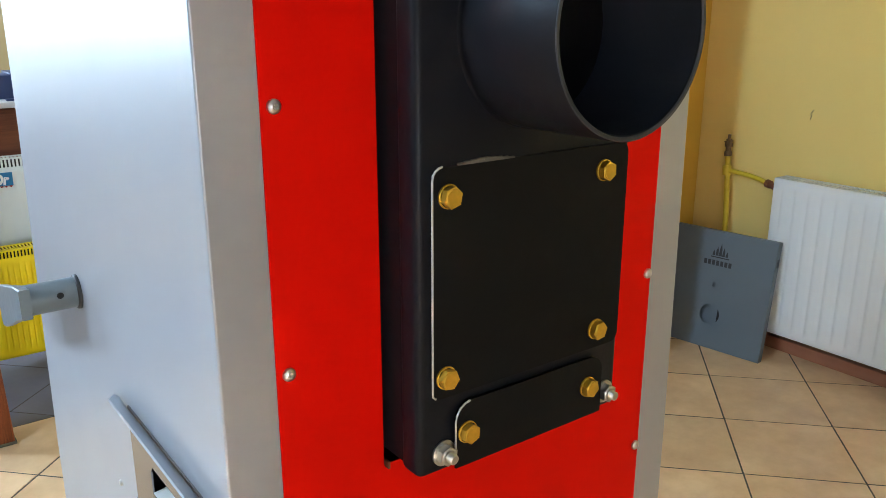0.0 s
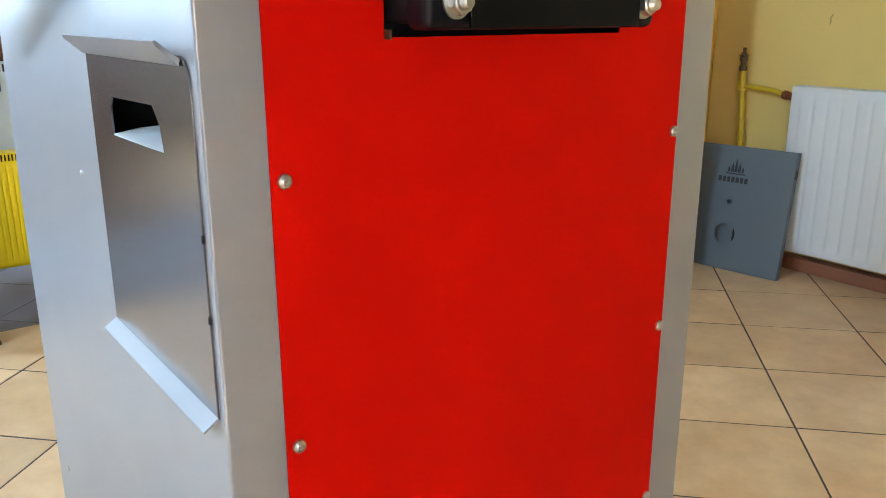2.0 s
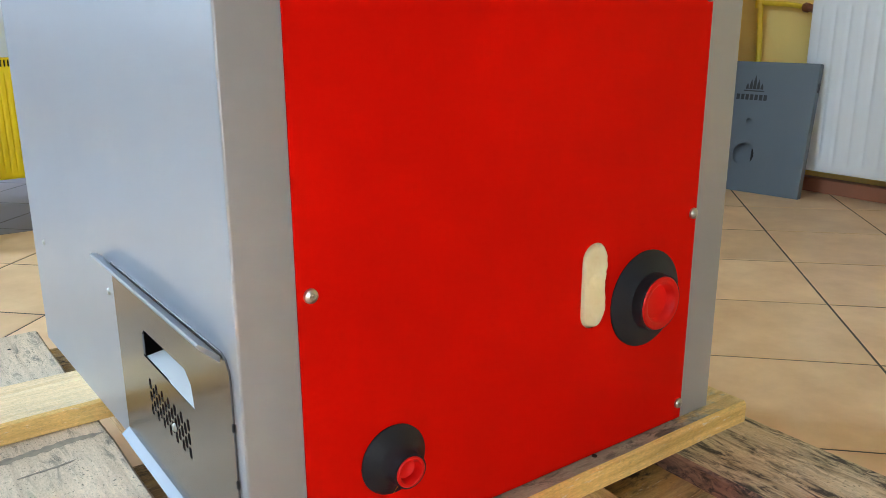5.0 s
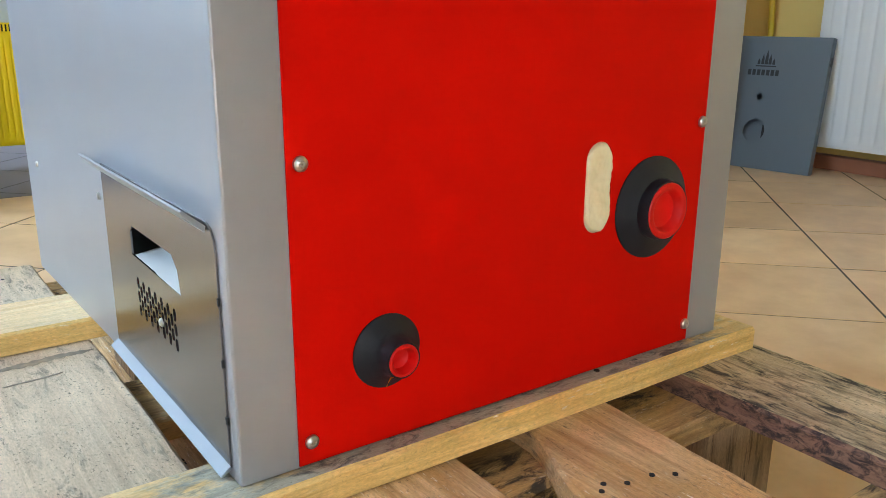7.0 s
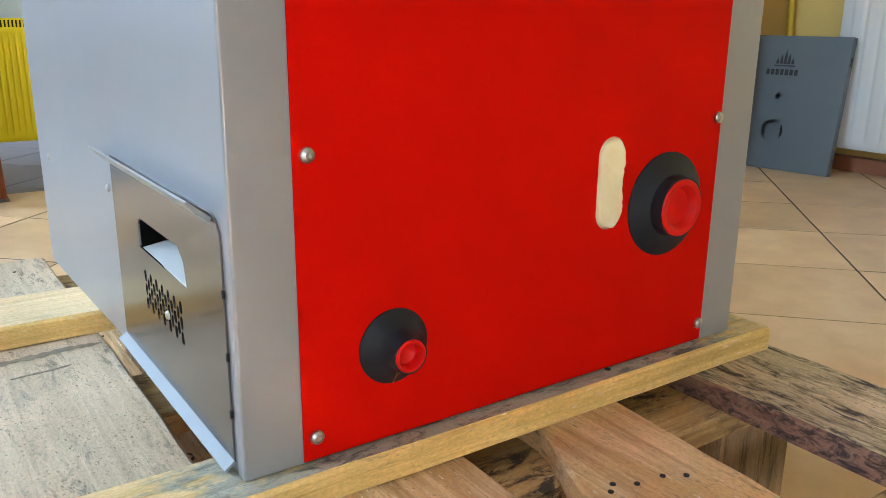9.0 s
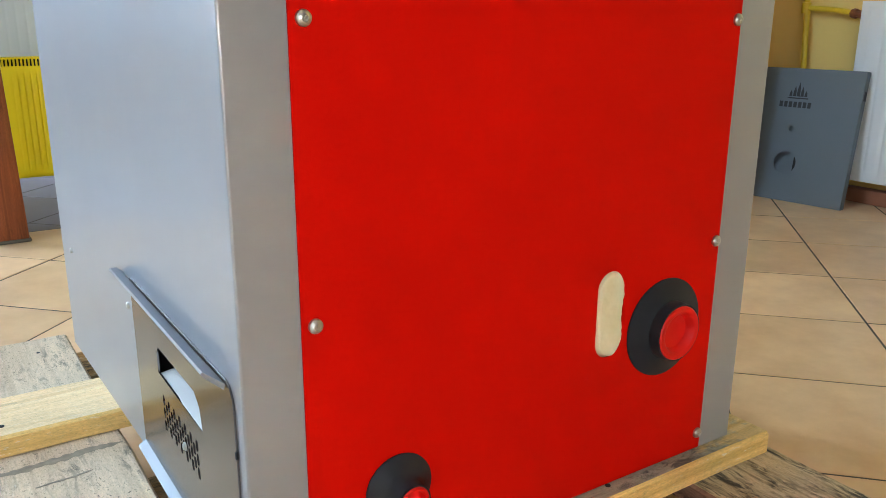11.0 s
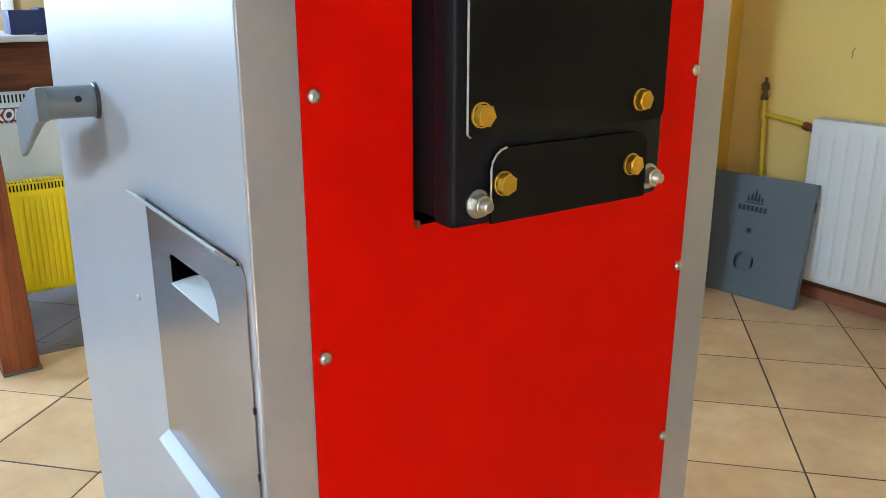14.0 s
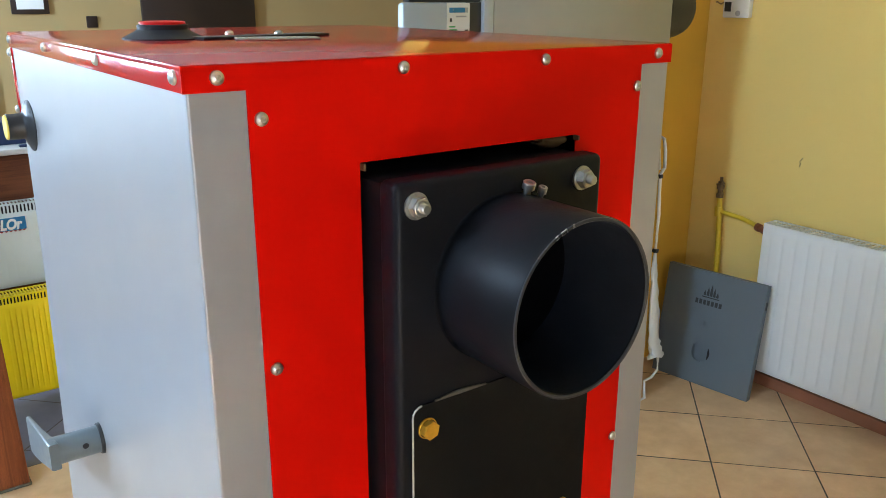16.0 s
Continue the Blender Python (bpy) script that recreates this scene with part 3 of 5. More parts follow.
def lift_cover(name, y0, y1, z0, z1, slot, vents, label, hooks=(), foot=1.0, lip=None):
    holes = [slot] + vents
    bm = bmesh.new()
    out = [(y0, z0), (y1, z0), (y1, z1), (y0 + 0.014, z1), (y0 + 0.006, z1 - 0.003), (y0 + 0.001, z1 - 0.010), (y0, z1 - 0.018)]
    plate(bm, [(-a, b) for a, b in out], [[(-a, b) for a, b in h] for h in holes], 0.0015, on_left(0, 0, X_LID))
    cover = part(name, bm, STEEL, boiler, label, smooth=None)
    # folded lip along the top
    bm = bmesh.new()
    prof = [(X_LID - 0.0005, z1 - 0.002), (X_LID - 0.0145, z1 + 0.0095), (X_LID - 0.0160, z1 + 0.0088), (X_LID - 0.0145, z1 + 0.0060), (X_LID - 0.0015, z1 - 0.006)]
    ring = []
    for y, grow in ((y0 + 0.011, 1.0), (y1 + 0.004, 1.0), (y1 + 0.026, 0.35)):
        ring.append([bm.verts.new((X_LID + (px - X_LID) * grow, y, z1 + (pz - z1) * grow)) for px, pz in prof])
    for a, b in zip(ring, ring[1:]):
        for i in range(5):
            bm.faces.new((a[i], a[(i + 1) % 5], b[(i + 1) % 5], b[i]))
    bm.faces.new(ring[0]), bm.faces.new(ring[-1])
    part("top_lip", bm, SILVER, cover, "folded top lip")
    # outward bent lip along the foot
    bm = bmesh.new()
    ring = []
    for y in (y0 - 0.001, y1 + 0.002):
        ring.append([bm.verts.new(p) for p in ((X_LID, y, z0 + 0.002), (X_LID - 0.011 * foot, y, z0 - 0.0055 * foot), (X_LID - 0.0104 * foot, y, z0 - 0.0069 * foot), (X_LID + 0.001, y, z0))])
    for i in range(4):
        bm.faces.new((ring[0][i], ring[0][(i + 1) % 4], ring[1][(i + 1) % 4], ring[1][i]))
    bm.faces.new(ring[0]), bm.faces.new(ring[1])
    part("foot_lip", bm, lip or SILVER, cover, "bent lip along the foot")
    # tongue folded inwards from the lower edge of the hand slot
    a, b, zz = max(p[0] for p in slot), min(p[0] for p in slot), min(p[1] for p in slot)
    bm = bmesh.new()
    tongue = [(a, 0), (b, 0), (b, 0.012), (b + 0.016, 0.046), (a - 0.022, 0.046), (a, 0.020)]
    low = [bm.verts.new((X_LID + 0.0005 + d, y, zz - 0.0006 + 0.16 * d)) for y, d in tongue]
    top = [bm.verts.new(v.co + Vector((0, 0, 0.0015))) for v in low]
    bm.faces.new(low), bm.faces.new(top)
    for i in range(6):
        bm.faces.new((low[i], low[(i + 1) % 6], top[(i + 1) % 6], top[i]))
    # white on the folded tongue stands for window light on grey sheet
    part("grip_tongue", bm, WHITE_ENAMEL, cover, "inward folded grip tongue, whitened as if in bright light", smooth=None)
    for f in hooks:
        part("edge_hook", cube(X_LID - 0.0006, X_LID + 0.001, y0 - 0.0012, y0 + 0.0006, f - 0.0026, f + 0.0026), INSIDE, cover, "small dark hook in the joint", smooth=None)
    return cover


slot_up = [(0.191, 0.806), (0.191, 0.829), (0.185, 0.836), (0.087, 0.838), (0.074, 0.825), (0.070, 0.807)]
slot_low = [(0.208, 0.310), (0.208, 0.329), (0.202, 0.335), (0.103, 0.335), (0.092, 0.326), (0.088, 0.308)]
vents = []
for row in range(5):
    for c in range(7 if row % 2 == 0 else 6):
        y = 0.198 - 0.0152 * c - (0.0076 if row % 2 else 0)
        z = 0.2880 - 0.0059 * row
        vents.append([(y + 0.0018, z - 0.0048), (y - 0.0018, z - 0.0048), (y - 0.0032, z - 0.0022), (y - 0.0032, z + 0.0022), (y - 0.0018, z + 0.0048), (y + 0.0018, z + 0.0048), (y + 0.0032, z + 0.0022), (y + 0.0032, z - 0.0022)])
lift_cover("cleaning_cover", *LID_UP, slot_up, [], "grey sheet metal lift-out cover with a hand slot", (0.705, 0.76), 1.0)
lift_cover("vented_cover", *LID_LOW, slot_low, vents, "grey sheet metal lift-out cover with a hand slot and vent slits", (0.243, 0.283, 0.325), 0.65, LIP_SHADED)
put("panel_screw", SMALL, boiler, on_left(0.140, 0.272, X_LID))

# flue box: folded cover over an inner box, standing in the opening of the back panel
FX0, FX1, FZ0, FZ1, FACE = 0.083, 0.304, 0.887, 1.318, -0.045
flue_box = part("flue_box", cube(FX0 + 0.002, FX1 - 0.002, -0.026, 0.062, FZ0 + 0.004, FZ1 - 0.003, r=0.003), ANTHRACITE, boiler, "anthracite painted flue box")
part("box_cover", cube(FX0, FX1, FACE, -0.019, FZ0, FZ1, r=0.0065, seg=4), ANTHRACITE, flue_box, "folded anthracite cover with rounded edges")
bm = bmesh.new()
plate(bm, rounded(0.0955, 0.2995, 0.952, 1.131, 0.009, 6), [], 0.002, on_back(0, 0, FACE - 0.002))
part("inspection_plate", bm, ANTHRACITE_PLATE, flue_box, "bolted dark inspection plate", smooth=None)
bm = bmesh.new()
plate(bm, rounded(0.1160, 0.2800, 0.8885, 0.944, 0.015, 8, (0, 0, 1, 1)), [], 0.002, on_back(0, 0, FACE - 0.0042))
part("flap_plate", bm, ANTHRACITE_PLATE, flue_box, "small dark bolted flap", smooth=None)
# bare cut edges along the left side of both plates
tube_pts = [(0.0952, FACE - 0.0022, 0.956)] + [(0.0952, FACE - 0.0022, 0.956 + 0.166 * k / 6) for k in range(1, 7)]
tube_pts += [(0.1045 - 0.0093 * math.cos(radians(a)), FACE - 0.0022, 1.122 + 0.0093 * math.sin(radians(a))) for a in (20, 45, 70, 88)]
part("bare_edge", tube(bmesh.new(), [(0.0980, FACE - 0.0022, 0.9535)] + tube_pts, 0.0009, 6), BARE_EDGE, flue_box, "bright bare cut edge")
arc = [(0.1155, FACE - 0.0044, 0.906), (0.1155, FACE - 0.0044, 0.929)] + [(0.1310 - 0.0155 * math.cos(radians(a)), FACE - 0.0044, 0.929 + 0.0155 * math.sin(radians(a))) for a in (20, 45, 65, 85)]
part("bare_edge", tube(bmesh.new(), arc, 0.0009, 6), BARE_EDGE, flue_box, "bright bare cut edge")
bm = bmesh.new()
for k in range(9):
    box(bm, 0.118 + 0.006 * k, 0.1245 + 0.006 * k, FACE - 0.0024, FACE - 0.0002, 1.1306, 1.1325 + 0.0018 * math.sin(k * 0.42), r=0.0005, seg=1)
part("sealing_cord", bm, DUST, flue_box, "frayed grey sealing cord at the plate edge")
# flue pipe
PX, PZ, PR, PT = 0.1915, 1.2245, 0.0725, -0.139
bm = bmesh.new()
lathe(bm, [(PR + 0.0012, 0.0), (PR, 0.0015), (PR, 0.005), (PR, -PT + FACE - 0.0012), (PR - 0.001, -PT + FACE), (PR - 0.0032, -PT + FACE),
           (PR - 0.0042, -PT + FACE - 0.001), (PR - 0.0042, 0.002)], on_back(PX, PZ, FACE), 72)
part("flue_pipe", bm, ANTHRACITE, flue_box, "open anthracite flue pipe stub", smooth=40)
bm = bmesh.new()
lathe(bm, [(PR - 0.0002, -PT + FACE - 0.0012), (PR - 0.0010, -PT + FACE + 0.0003), (PR - 0.0032, -PT + FACE + 0.0003), (PR - 0.0040, -PT + FACE - 0.0008)], on_back(PX, PZ, FACE), 72)
part("pipe_rim", bm, PALE_RIM, flue_box, "lighter grey rim of the flue pipe")
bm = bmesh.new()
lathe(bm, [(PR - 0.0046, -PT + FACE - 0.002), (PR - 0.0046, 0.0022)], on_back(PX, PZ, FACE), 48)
part("pipe_lining", bm, LINING, flue_box, "dark blue black inside of the flue")
# the pipe ends in a near-black disc: deep shade put into its colour
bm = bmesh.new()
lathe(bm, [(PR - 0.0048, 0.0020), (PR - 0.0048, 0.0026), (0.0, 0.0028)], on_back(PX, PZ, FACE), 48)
part("flue_mouth", bm, DEEP, flue_box, "black disc in the pipe, deep shade put into its colour")


for a, w in ((112, 0.006), (118, 0.003), (104, 0.002)):
    chip = on_back(PX, PZ, PT) @ Matrix.Rotation(radians(a), 4, "Z")
    part("bare_chip", cube(PR - 0.0034, PR - 0.0006, -w / 2, w / 2, -0.0004, 0.0003, m=chip), BARE_EDGE, flue_box, "bright chip in the paint of the rim", smooth=None)
for x, z, w in ((0.0800, 1.3250, 0.0028), (0.3105, 1.3255, 0.0022), (0.0805, 0.8840, 0.0032)):
    part("bent_tab", cube(x - 0.0010, x + 0.0010, -0.0075, -0.0002, z - w, z + w, r=0.0003), BROWN_BRASS, back_panel, "small bent tab at the cut-out", smooth=None)


def hex_bolt():
    bm = bmesh.new()
    lathe(bm, [(0.0092, 0.0), (0.0092, 0.0014), (0.0082, 0.0018)], Matrix.Identity(4), 24)
    plate(bm, hexagon(0.0084, 12), [], 0.0055, Matrix.Translation((0, 0, 0.0068)))
    lathe(bm, [(0.0070, 0.0066), (0.0062, 0.0074), (0.0, 0.0075)], Matrix.Identity(4), 24)
    return mesh_of("bolt", bm, BRASS, 25)


def stud_nut():
    bm = bmesh.new()
    lathe(bm, [(0.0108, 0.0), (0.0108, 0.0016), (0.0060, 0.0018)], Matrix.Identity(4), 24)
    plate(bm, hexagon(0.0084, 0), [], 0.0068, Matrix.Translation((0, 0, 0.0084)))
    lathe(bm, [(0.0072, 0.0082), (0.0060, 0.0092), (0.0042, 0.0092)], Matrix.Identity(4), 24)
    for k in range(5):
        lathe(bm, [(0.0042, 0.0090 + 0.0011 * k), (0.0036, 0.0096 + 0.0011 * k), (0.0042, 0.0101 + 0.0011 * k)], Matrix.Identity(4), 16)
    lathe(bm, [(0.0042, 0.0145), (0.0030, 0.0152), (0.0, 0.0152)], Matrix.Identity(4), 16)
    return mesh_of("nut", bm, ZINC, 25)


BOLT, NUT = hex_bolt(), stud_nut()
for k, (x, z, y) in enumerate(((0.1095, 1.1095, -0.002), (0.2705, 1.1100, -0.002), (0.1075, 0.9690, -0.002), (0.2705, 0.9695, -0.002), (0.1270, 0.9180, -0.0042), (0.2620, 0.9175, -0.0042))):
    put("bolt", BOLT, flue_box, turned(on_back(x, z, FACE + y), 17 * k + 5), "yellow passivated hex bolt")
for k, (x, z) in enumerate(((0.101, 1.2995), (0.2775, 1.2990), (0.1065, 0.9045), (0.2880, 0.9040))):
    put("nut", NUT, flue_box, turned(on_back(x, z, FACE), 11 * k), "zinc plated nut with washer and stud")
for x, r, h in ((0.2060, 0.0056, 0.0125), (0.2215, 0.0040, 0.0115)):
    z = PZ + math.sqrt(PR * PR - (x - PX) ** 2) - 0.001
    bm = lathe(bmesh.new(), [(r * 0.6, 0.0), (r * 0.6, h - 0.006), (r, h - 0.0058), (r, h - 0.0006), (r * 0.9, h), (r * 0.45, h), (r * 0.40, h - 0.002), (0, h - 0.002)], Matrix.Translation((x, FACE - 0.0075, z)) @ Matrix.Rotation(radians(18), 4, "X"), 12)
    part("locking_screw", bm, ZINC, flue_box, "small zinc screw on the pipe")
# insulation showing in the gap above the box and in the hand slot
bm = bmesh.new()
bmesh.ops.create_icosphere(bm, subdivisions=4, radius=1)
for v in bm.verts:
    n = noise.noise(v.co * 2.3) * 0.25
    v.co = Vector((0.290 + v.co.x * 0.019 * (1 + n), 0.010 + v.co.y * 0.011, 1.3235 + v.co.z * 0.0075 * (1 + n)))
part("insulation", bm, CORD, boiler, "brown mineral wool in the gap")
bm = bmesh.new()
bmesh.ops.create_grid(bm, x_segments=40, y_segments=84, size=0.5)
for v in bm.verts:
    x, y = v.co.x, v.co.y
    wx, wz = x * 0.038, y * 0.084
    w = noise.noise(Vector((x * 4, y * 11, 0.3))) + 0.5 * noise.noise(Vector((x * 9, y * 26, 7)))
    edge = 0.0145 + (0.0022 * w + 0.0012 if wx > 0 else 0.0) - math.hypot(wx, max(0.0, abs(wz) - 0.023))
    f = min(1.0, max(0.0, edge / 0.0030))
    v.co = Vector((0.2655 + wx, 0.0030 - 0.0062 * f * (2 - f) + 0.0006 * w * f, 0.364 + wz))
part("insulation", bm, WOOL, boiler, "cream mineral wool bulging from the hand slot", smooth=180)


def grommet(m, r, h, tube_r, plug_r, plug_h):
    """Rubber cone round a pipe end, with a red plastic plug."""
    bm = bmesh.new()
    lathe(bm, [(r, 0.0), (r, 0.0012), (r * 0.96, 0.0022), (r * 0.64, h * 0.36), (r * 0.59, h * 0.44), (tube_r + 0.0026, h * 0.56), (tube_r + 0.0018, h), (tube_r - 0.001, h)], m, 40)
    g = part("rubber_grommet", bm, RUBBER, boiler, "black rubber grommet")
    bm = bmesh.new()
    lathe(bm, [(plug_r * 0.94, h - 0.003), (plug_r, h), (plug_r, plug_h - 0.001), (plug_r - 0.001, plug_h), (plug_r * 0.80, plug_h), (plug_r * 0.74, plug_h - 0.001),
               (plug_r * 0.62, plug_h - 0.0075), (plug_r * 0.30, plug_h - 0.0098), (0, plug_h - 0.0100)], m, 40)
    part("plug", bm, RED_PLASTIC, g, "red plastic plug")
    return g


grommet(on_back(0.3325, 0.3395, -0.0016), 0.0450, 0.0182, 0.0240, 0.0245, 0.0195)
small_grommet = grommet(on_back(0.0610, 0.2705, -0.0016), 0.0275, 0.0226, 0.0115, 0.0120, 0.0240)
part("rust_run", tube(bmesh.new(), [(0.0590, -0.0180, 0.2570), (0.0592, -0.0100, 0.2530), (0.0594, -0.0050, 0.2470), (0.0595, -0.0030, 0.2435)], 0.0006, 6), BRASS, small_grommet, "thin rusty drip")
# rubber collar and loose steel plates on the cover
m = on_top(0.050, 0.345, BZ1)
bm = bmesh.new()
lathe(bm, [(0.041, 0.0), (0.041, 0.0012), (0.039, 0.0022), (0.0262, 0.0090), (0.0255, 0.0098), (0.0255, 0.0140), (0.0235, 0.0148), (0.0, 0.0148)], m, 40)
top_collar = part("rubber_grommet", bm, RUBBER, boiler, "black rubber collar on the cover")
bm = bmesh.new()
lathe(bm, [(0.0232, 0.0148), (0.0232, 0.0170), (0.0215, 0.0178), (0.0, 0.0174)], m, 40)
part("plug", bm, RED_PLASTIC, top_collar, "red plastic plug")
m = on_top(0.150, 0.318, BZ1) @ Matrix.Rotation(radians(9), 4, "Z")
part("hinge_plate", cube(-0.080, 0.080, -0.014, 0.014, 0.0, 0.0030, r=0.0008, m=m), BLACK_PLASTIC, boiler, "dark steel plate on the cover")
m = on_top(0.140, 0.262, BZ1) @ Matrix.Rotation(radians(-18), 4, "Z")
part("hinge_plate", cube(-0.042, 0.042, -0.016, 0.016, 0.0, 0.0028, r=0.0008, m=m), ZINC, boiler, "loose steel plate on the cover")
for x, y, h in ((0.170, 0.321, 0.0030), (0.153, 0.420, 0.0)):
    put("screw", SCREW, boiler, on_top(x, y, BZ1 + h))
# operating handle with a flared grip
HY, HZ = 0.395, 0.9475
HX = BX0 - flare(HY, HZ)
bm = bmesh.new()
lathe(bm, [(0.019, 0.0), (0.0185, 0.003), (0.0170, 0.004), (0.0165, 0.004)], on_left(HY, HZ, HX), 32)
handle = part("bushing", bm, BLACK_PLASTIC, boiler, "black bushing of the handle")
bm = bmesh.new()
lathe(bm, [(0.0165, 0.003), (0.0165, 0.0555), (0.0160, 0.0570), (0.0, 0.0570)], turned(on_left(HY, HZ, HX), 0), 32)
part("handle_tube", bm, HANDLE_GREY, handle, "grey blue handle tube")
bm = bmesh.new()
sec = []
for y, top, low, xi, xo in ((HY - 0.0168, 0.9645, 0.9320, 0.0490, 0.0596), (HY - 0.004, 0.9640, 0.9290, 0.0500, 0.0604), (HY + 0.012, 0.9615, 0.9235, 0.0510, 0.0605), (HY + 0.060, 0.9490, 0.9040, 0.0525, 0.0590),
                            (HY + 0.110, 0.9360, 0.8850, 0.0520, 0.0575), (HY + 0.145, 0.9265, 0.8735, 0.0515, 0.0565), (HY + 0.162, 0.9210, 0.8700, 0.0510, 0.0560), (HY + 0.170, 0.9120, 0.8760, 0.0510, 0.0555)):
    e = 0.0012
    sec.append([bm.verts.new((HX - x, y, z)) for x, z in ((xi, low + e), (xi + e, low), (xo - e, low), (xo, low + e), (xo, top - e), (xo - e, top), (xi + e, top), (xi, top - e))])
for a, b in zip(sec, sec[1:]):
    for i in range(8):
        bm.faces.new((a[i], a[(i + 1) % 8], b[(i + 1) % 8], b[i]))
bm.faces.new(sec[0]), bm.faces.new(sec[-1])
part("handle_grip", bm, HANDLE_GREY, handle, "flat drooping blade of the lever handle", smooth=20)
# the screw hole is a near-black disc: its shade is only colour
bm = bmesh.new()
lathe(bm, [(0.0034, -0.0005), (0.0034, 0.0004), (0.0, 0.0004)], on_back(HX - 0.021, HZ + 0.004, HY - 0.0164), 16)
part("set_screw", bm, INSIDE, handle, "dark disc drawn as the set screw hole")
# draught knob
bm = bmesh.new()
lathe(bm, [(0.0310, 0.0), (0.0310, 0.0012), (0.0295, 0.0026), (0.0200, 0.0070), (0.0165, 0.0085), (0.0155, 0.0100), (0.0155, 0.0265), (0.0145, 0.0270)], on_left(0.562, 1.2980, BX0), 36)
knob = part("damper_knob", bm, BLACK_PLASTIC, boiler, "black round knob")
bm = bmesh.new()
lathe(bm, [(0.0150, 0.0260), (0.0150, 0.0280), (0.0140, 0.0290), (0.0, 0.0293)], on_left(0.562, 1.2980, BX0), 36)
part("knob_cap", bm, YELLOW_PLASTIC, knob, "pale yellow knob cap")

# ---------------------------------------------------------------- pallet and beams under the boiler
pallet = thing("pallet", (0.17, 0.3, 0.0), "used wooden pallet of grey and stained boards under the boiler", "pallet")


def weathered(ob, top):
    """Gives the upward faces of a board a greyer, dirtier wood."""
    ob.data.materials.append(top)
    for p in ob.data.polygons:
        if p.normal.z > 0.8:
            p.material_index = 1
    return ob


def plank(x0, x1, y0, y1, z0, z1, seed, along, jag=0.0015, n=14):
    """A sawn board with slightly uneven, worn edges."""
    rnd = random.Random(seed)
    bm = bmesh.new()
    rings = []
    for k in range(n + 1):
        f = k / n
        ja = [rnd.uniform(-jag, jag) for _ in range(4)]
        c = 0.003
        if along == "y":
            y = y0 + (y1 - y0) * f
            rings.append([bm.verts.new(p) for p in ((x0 + ja[0], y, z0), (x1 + ja[1], y, z0), (x1 + ja[1], y, z1 - c), (x1 - c + ja[1], y, z1 + ja[2] * 0.4), (x0 + c + ja[0], y, z1 + ja[3] * 0.4), (x0 + ja[0], y, z1 - c))])
        else:
            x = x0 + (x1 - x0) * f
            rings.append([bm.verts.new(p) for p in ((x, y0 + ja[0], z0), (x, y1 + ja[1], z0), (x, y1 + ja[1], z1 - c), (x, y1 - c + ja[1], z1 + ja[2] * 0.4), (x, y0 + c + ja[0], z1 + ja[3] * 0.4), (x, y0 + ja[0], z1 - c))])
    for a, b in zip(rings, rings[1:]):
        for i in range(6):
            bm.faces.new((a[i], a[(i + 1) % 6], b[(i + 1) % 6], b[i]))
    bm.faces.new(rings[0]), bm.faces.new(rings[-1])
    return bm


DECK0, DECK1 = 0.154, 0.176
for k, (a, b, mat) in enumerate(((-0.340, -0.200, PALLET_BROWN_Y), (-0.188, -0.057, PALLET_GREY_Y), (0.000, 0.113, PALLET_BROWN_Y), (0.150, 0.276, PALLET_BROWN_Y), (0.373, 0.498, PALLET_BLACK_Y))):
    bm = plank(a, b, -0.335, 0.712 if k == 1 else 0.865, DECK0, DECK1, 10 + k, "y", 0.0008 if k == 3 else 0.0015, 60 if k == 3 else 14)
    if k == 3:
        # this board lies a little askew, with a broken edge towards the beam
        for v in bm.verts:
            if v.co.x < 0.2:
                v.co.x += 0.43 * min(0.09, max(0.0, v.co.y + 0.108)) + (0.004 if v.co.z < 0.16 else 0.0) * noise.noise(v.co * 60)
            else:
                v.co.x += 0.07 * min(0.1, v.co.y + 0.02)
    weathered(part("deck_board", bm, RED_BROWN_Y if mat is PALLET_BLACK_Y else mat, pallet, smooth=30), mat)
# two thin dark marks across a board
for y, xa, xb, w in ((0.356, -0.187, -0.061, 0.0060), (0.314, -0.150, -0.098, 0.0016)):
    bm = bmesh.new()
    edge = []
    for k in range(41):
        x = xa + (xb - xa) * k / 40
        d = 0.006 * noise.noise(Vector((x * 30, y, 1)))
        g = w * (0.55 + 0.9 * abs(noise.noise(Vector((x * 90, y, 5))))) * min(1.0, (40 - k) / 4, k / 3 + 0.2)
        edge.append([bm.verts.new((x, y + d + q * g, DECK1 + h)) for q, h in ((-1, 0.0004), (-0.6, 0.0010), (0.6, 0.0010), (1, 0.0004))])
    for p, q in zip(edge, edge[1:]):
        for m in range(3):
            bm.faces.new((p[m], q[m], q[m + 1], p[m + 1]))
    part("strap_mark", bm, MARK, pallet, "thin dark mark across the board")
for k, (a, b) in enumerate(((-0.30, -0.20), (0.215, 0.315), (0.595, 0.695))):
    part("stringer_board", plank(-0.34, 0.498, a, b, 0.132, DECK0, 30 + k, "x"), PALLET_X, pallet, smooth=30)
    for j, x in enumerate((-0.34, 0.03, 0.388)):
        part("block", cube(x, x + 0.11, a, b, 0.022, 0.132, r=0.003), BLOCK, pallet, smooth=30)
for k, (a, b) in enumerate(((-0.34, -0.23), (0.03, 0.14), (0.388, 0.498))):
    part("bottom_board", plank(a, b, -0.335, 0.865, 0.0, 0.022, 50 + k, "y"), PALLET_BROWN_Y, pallet, smooth=30)
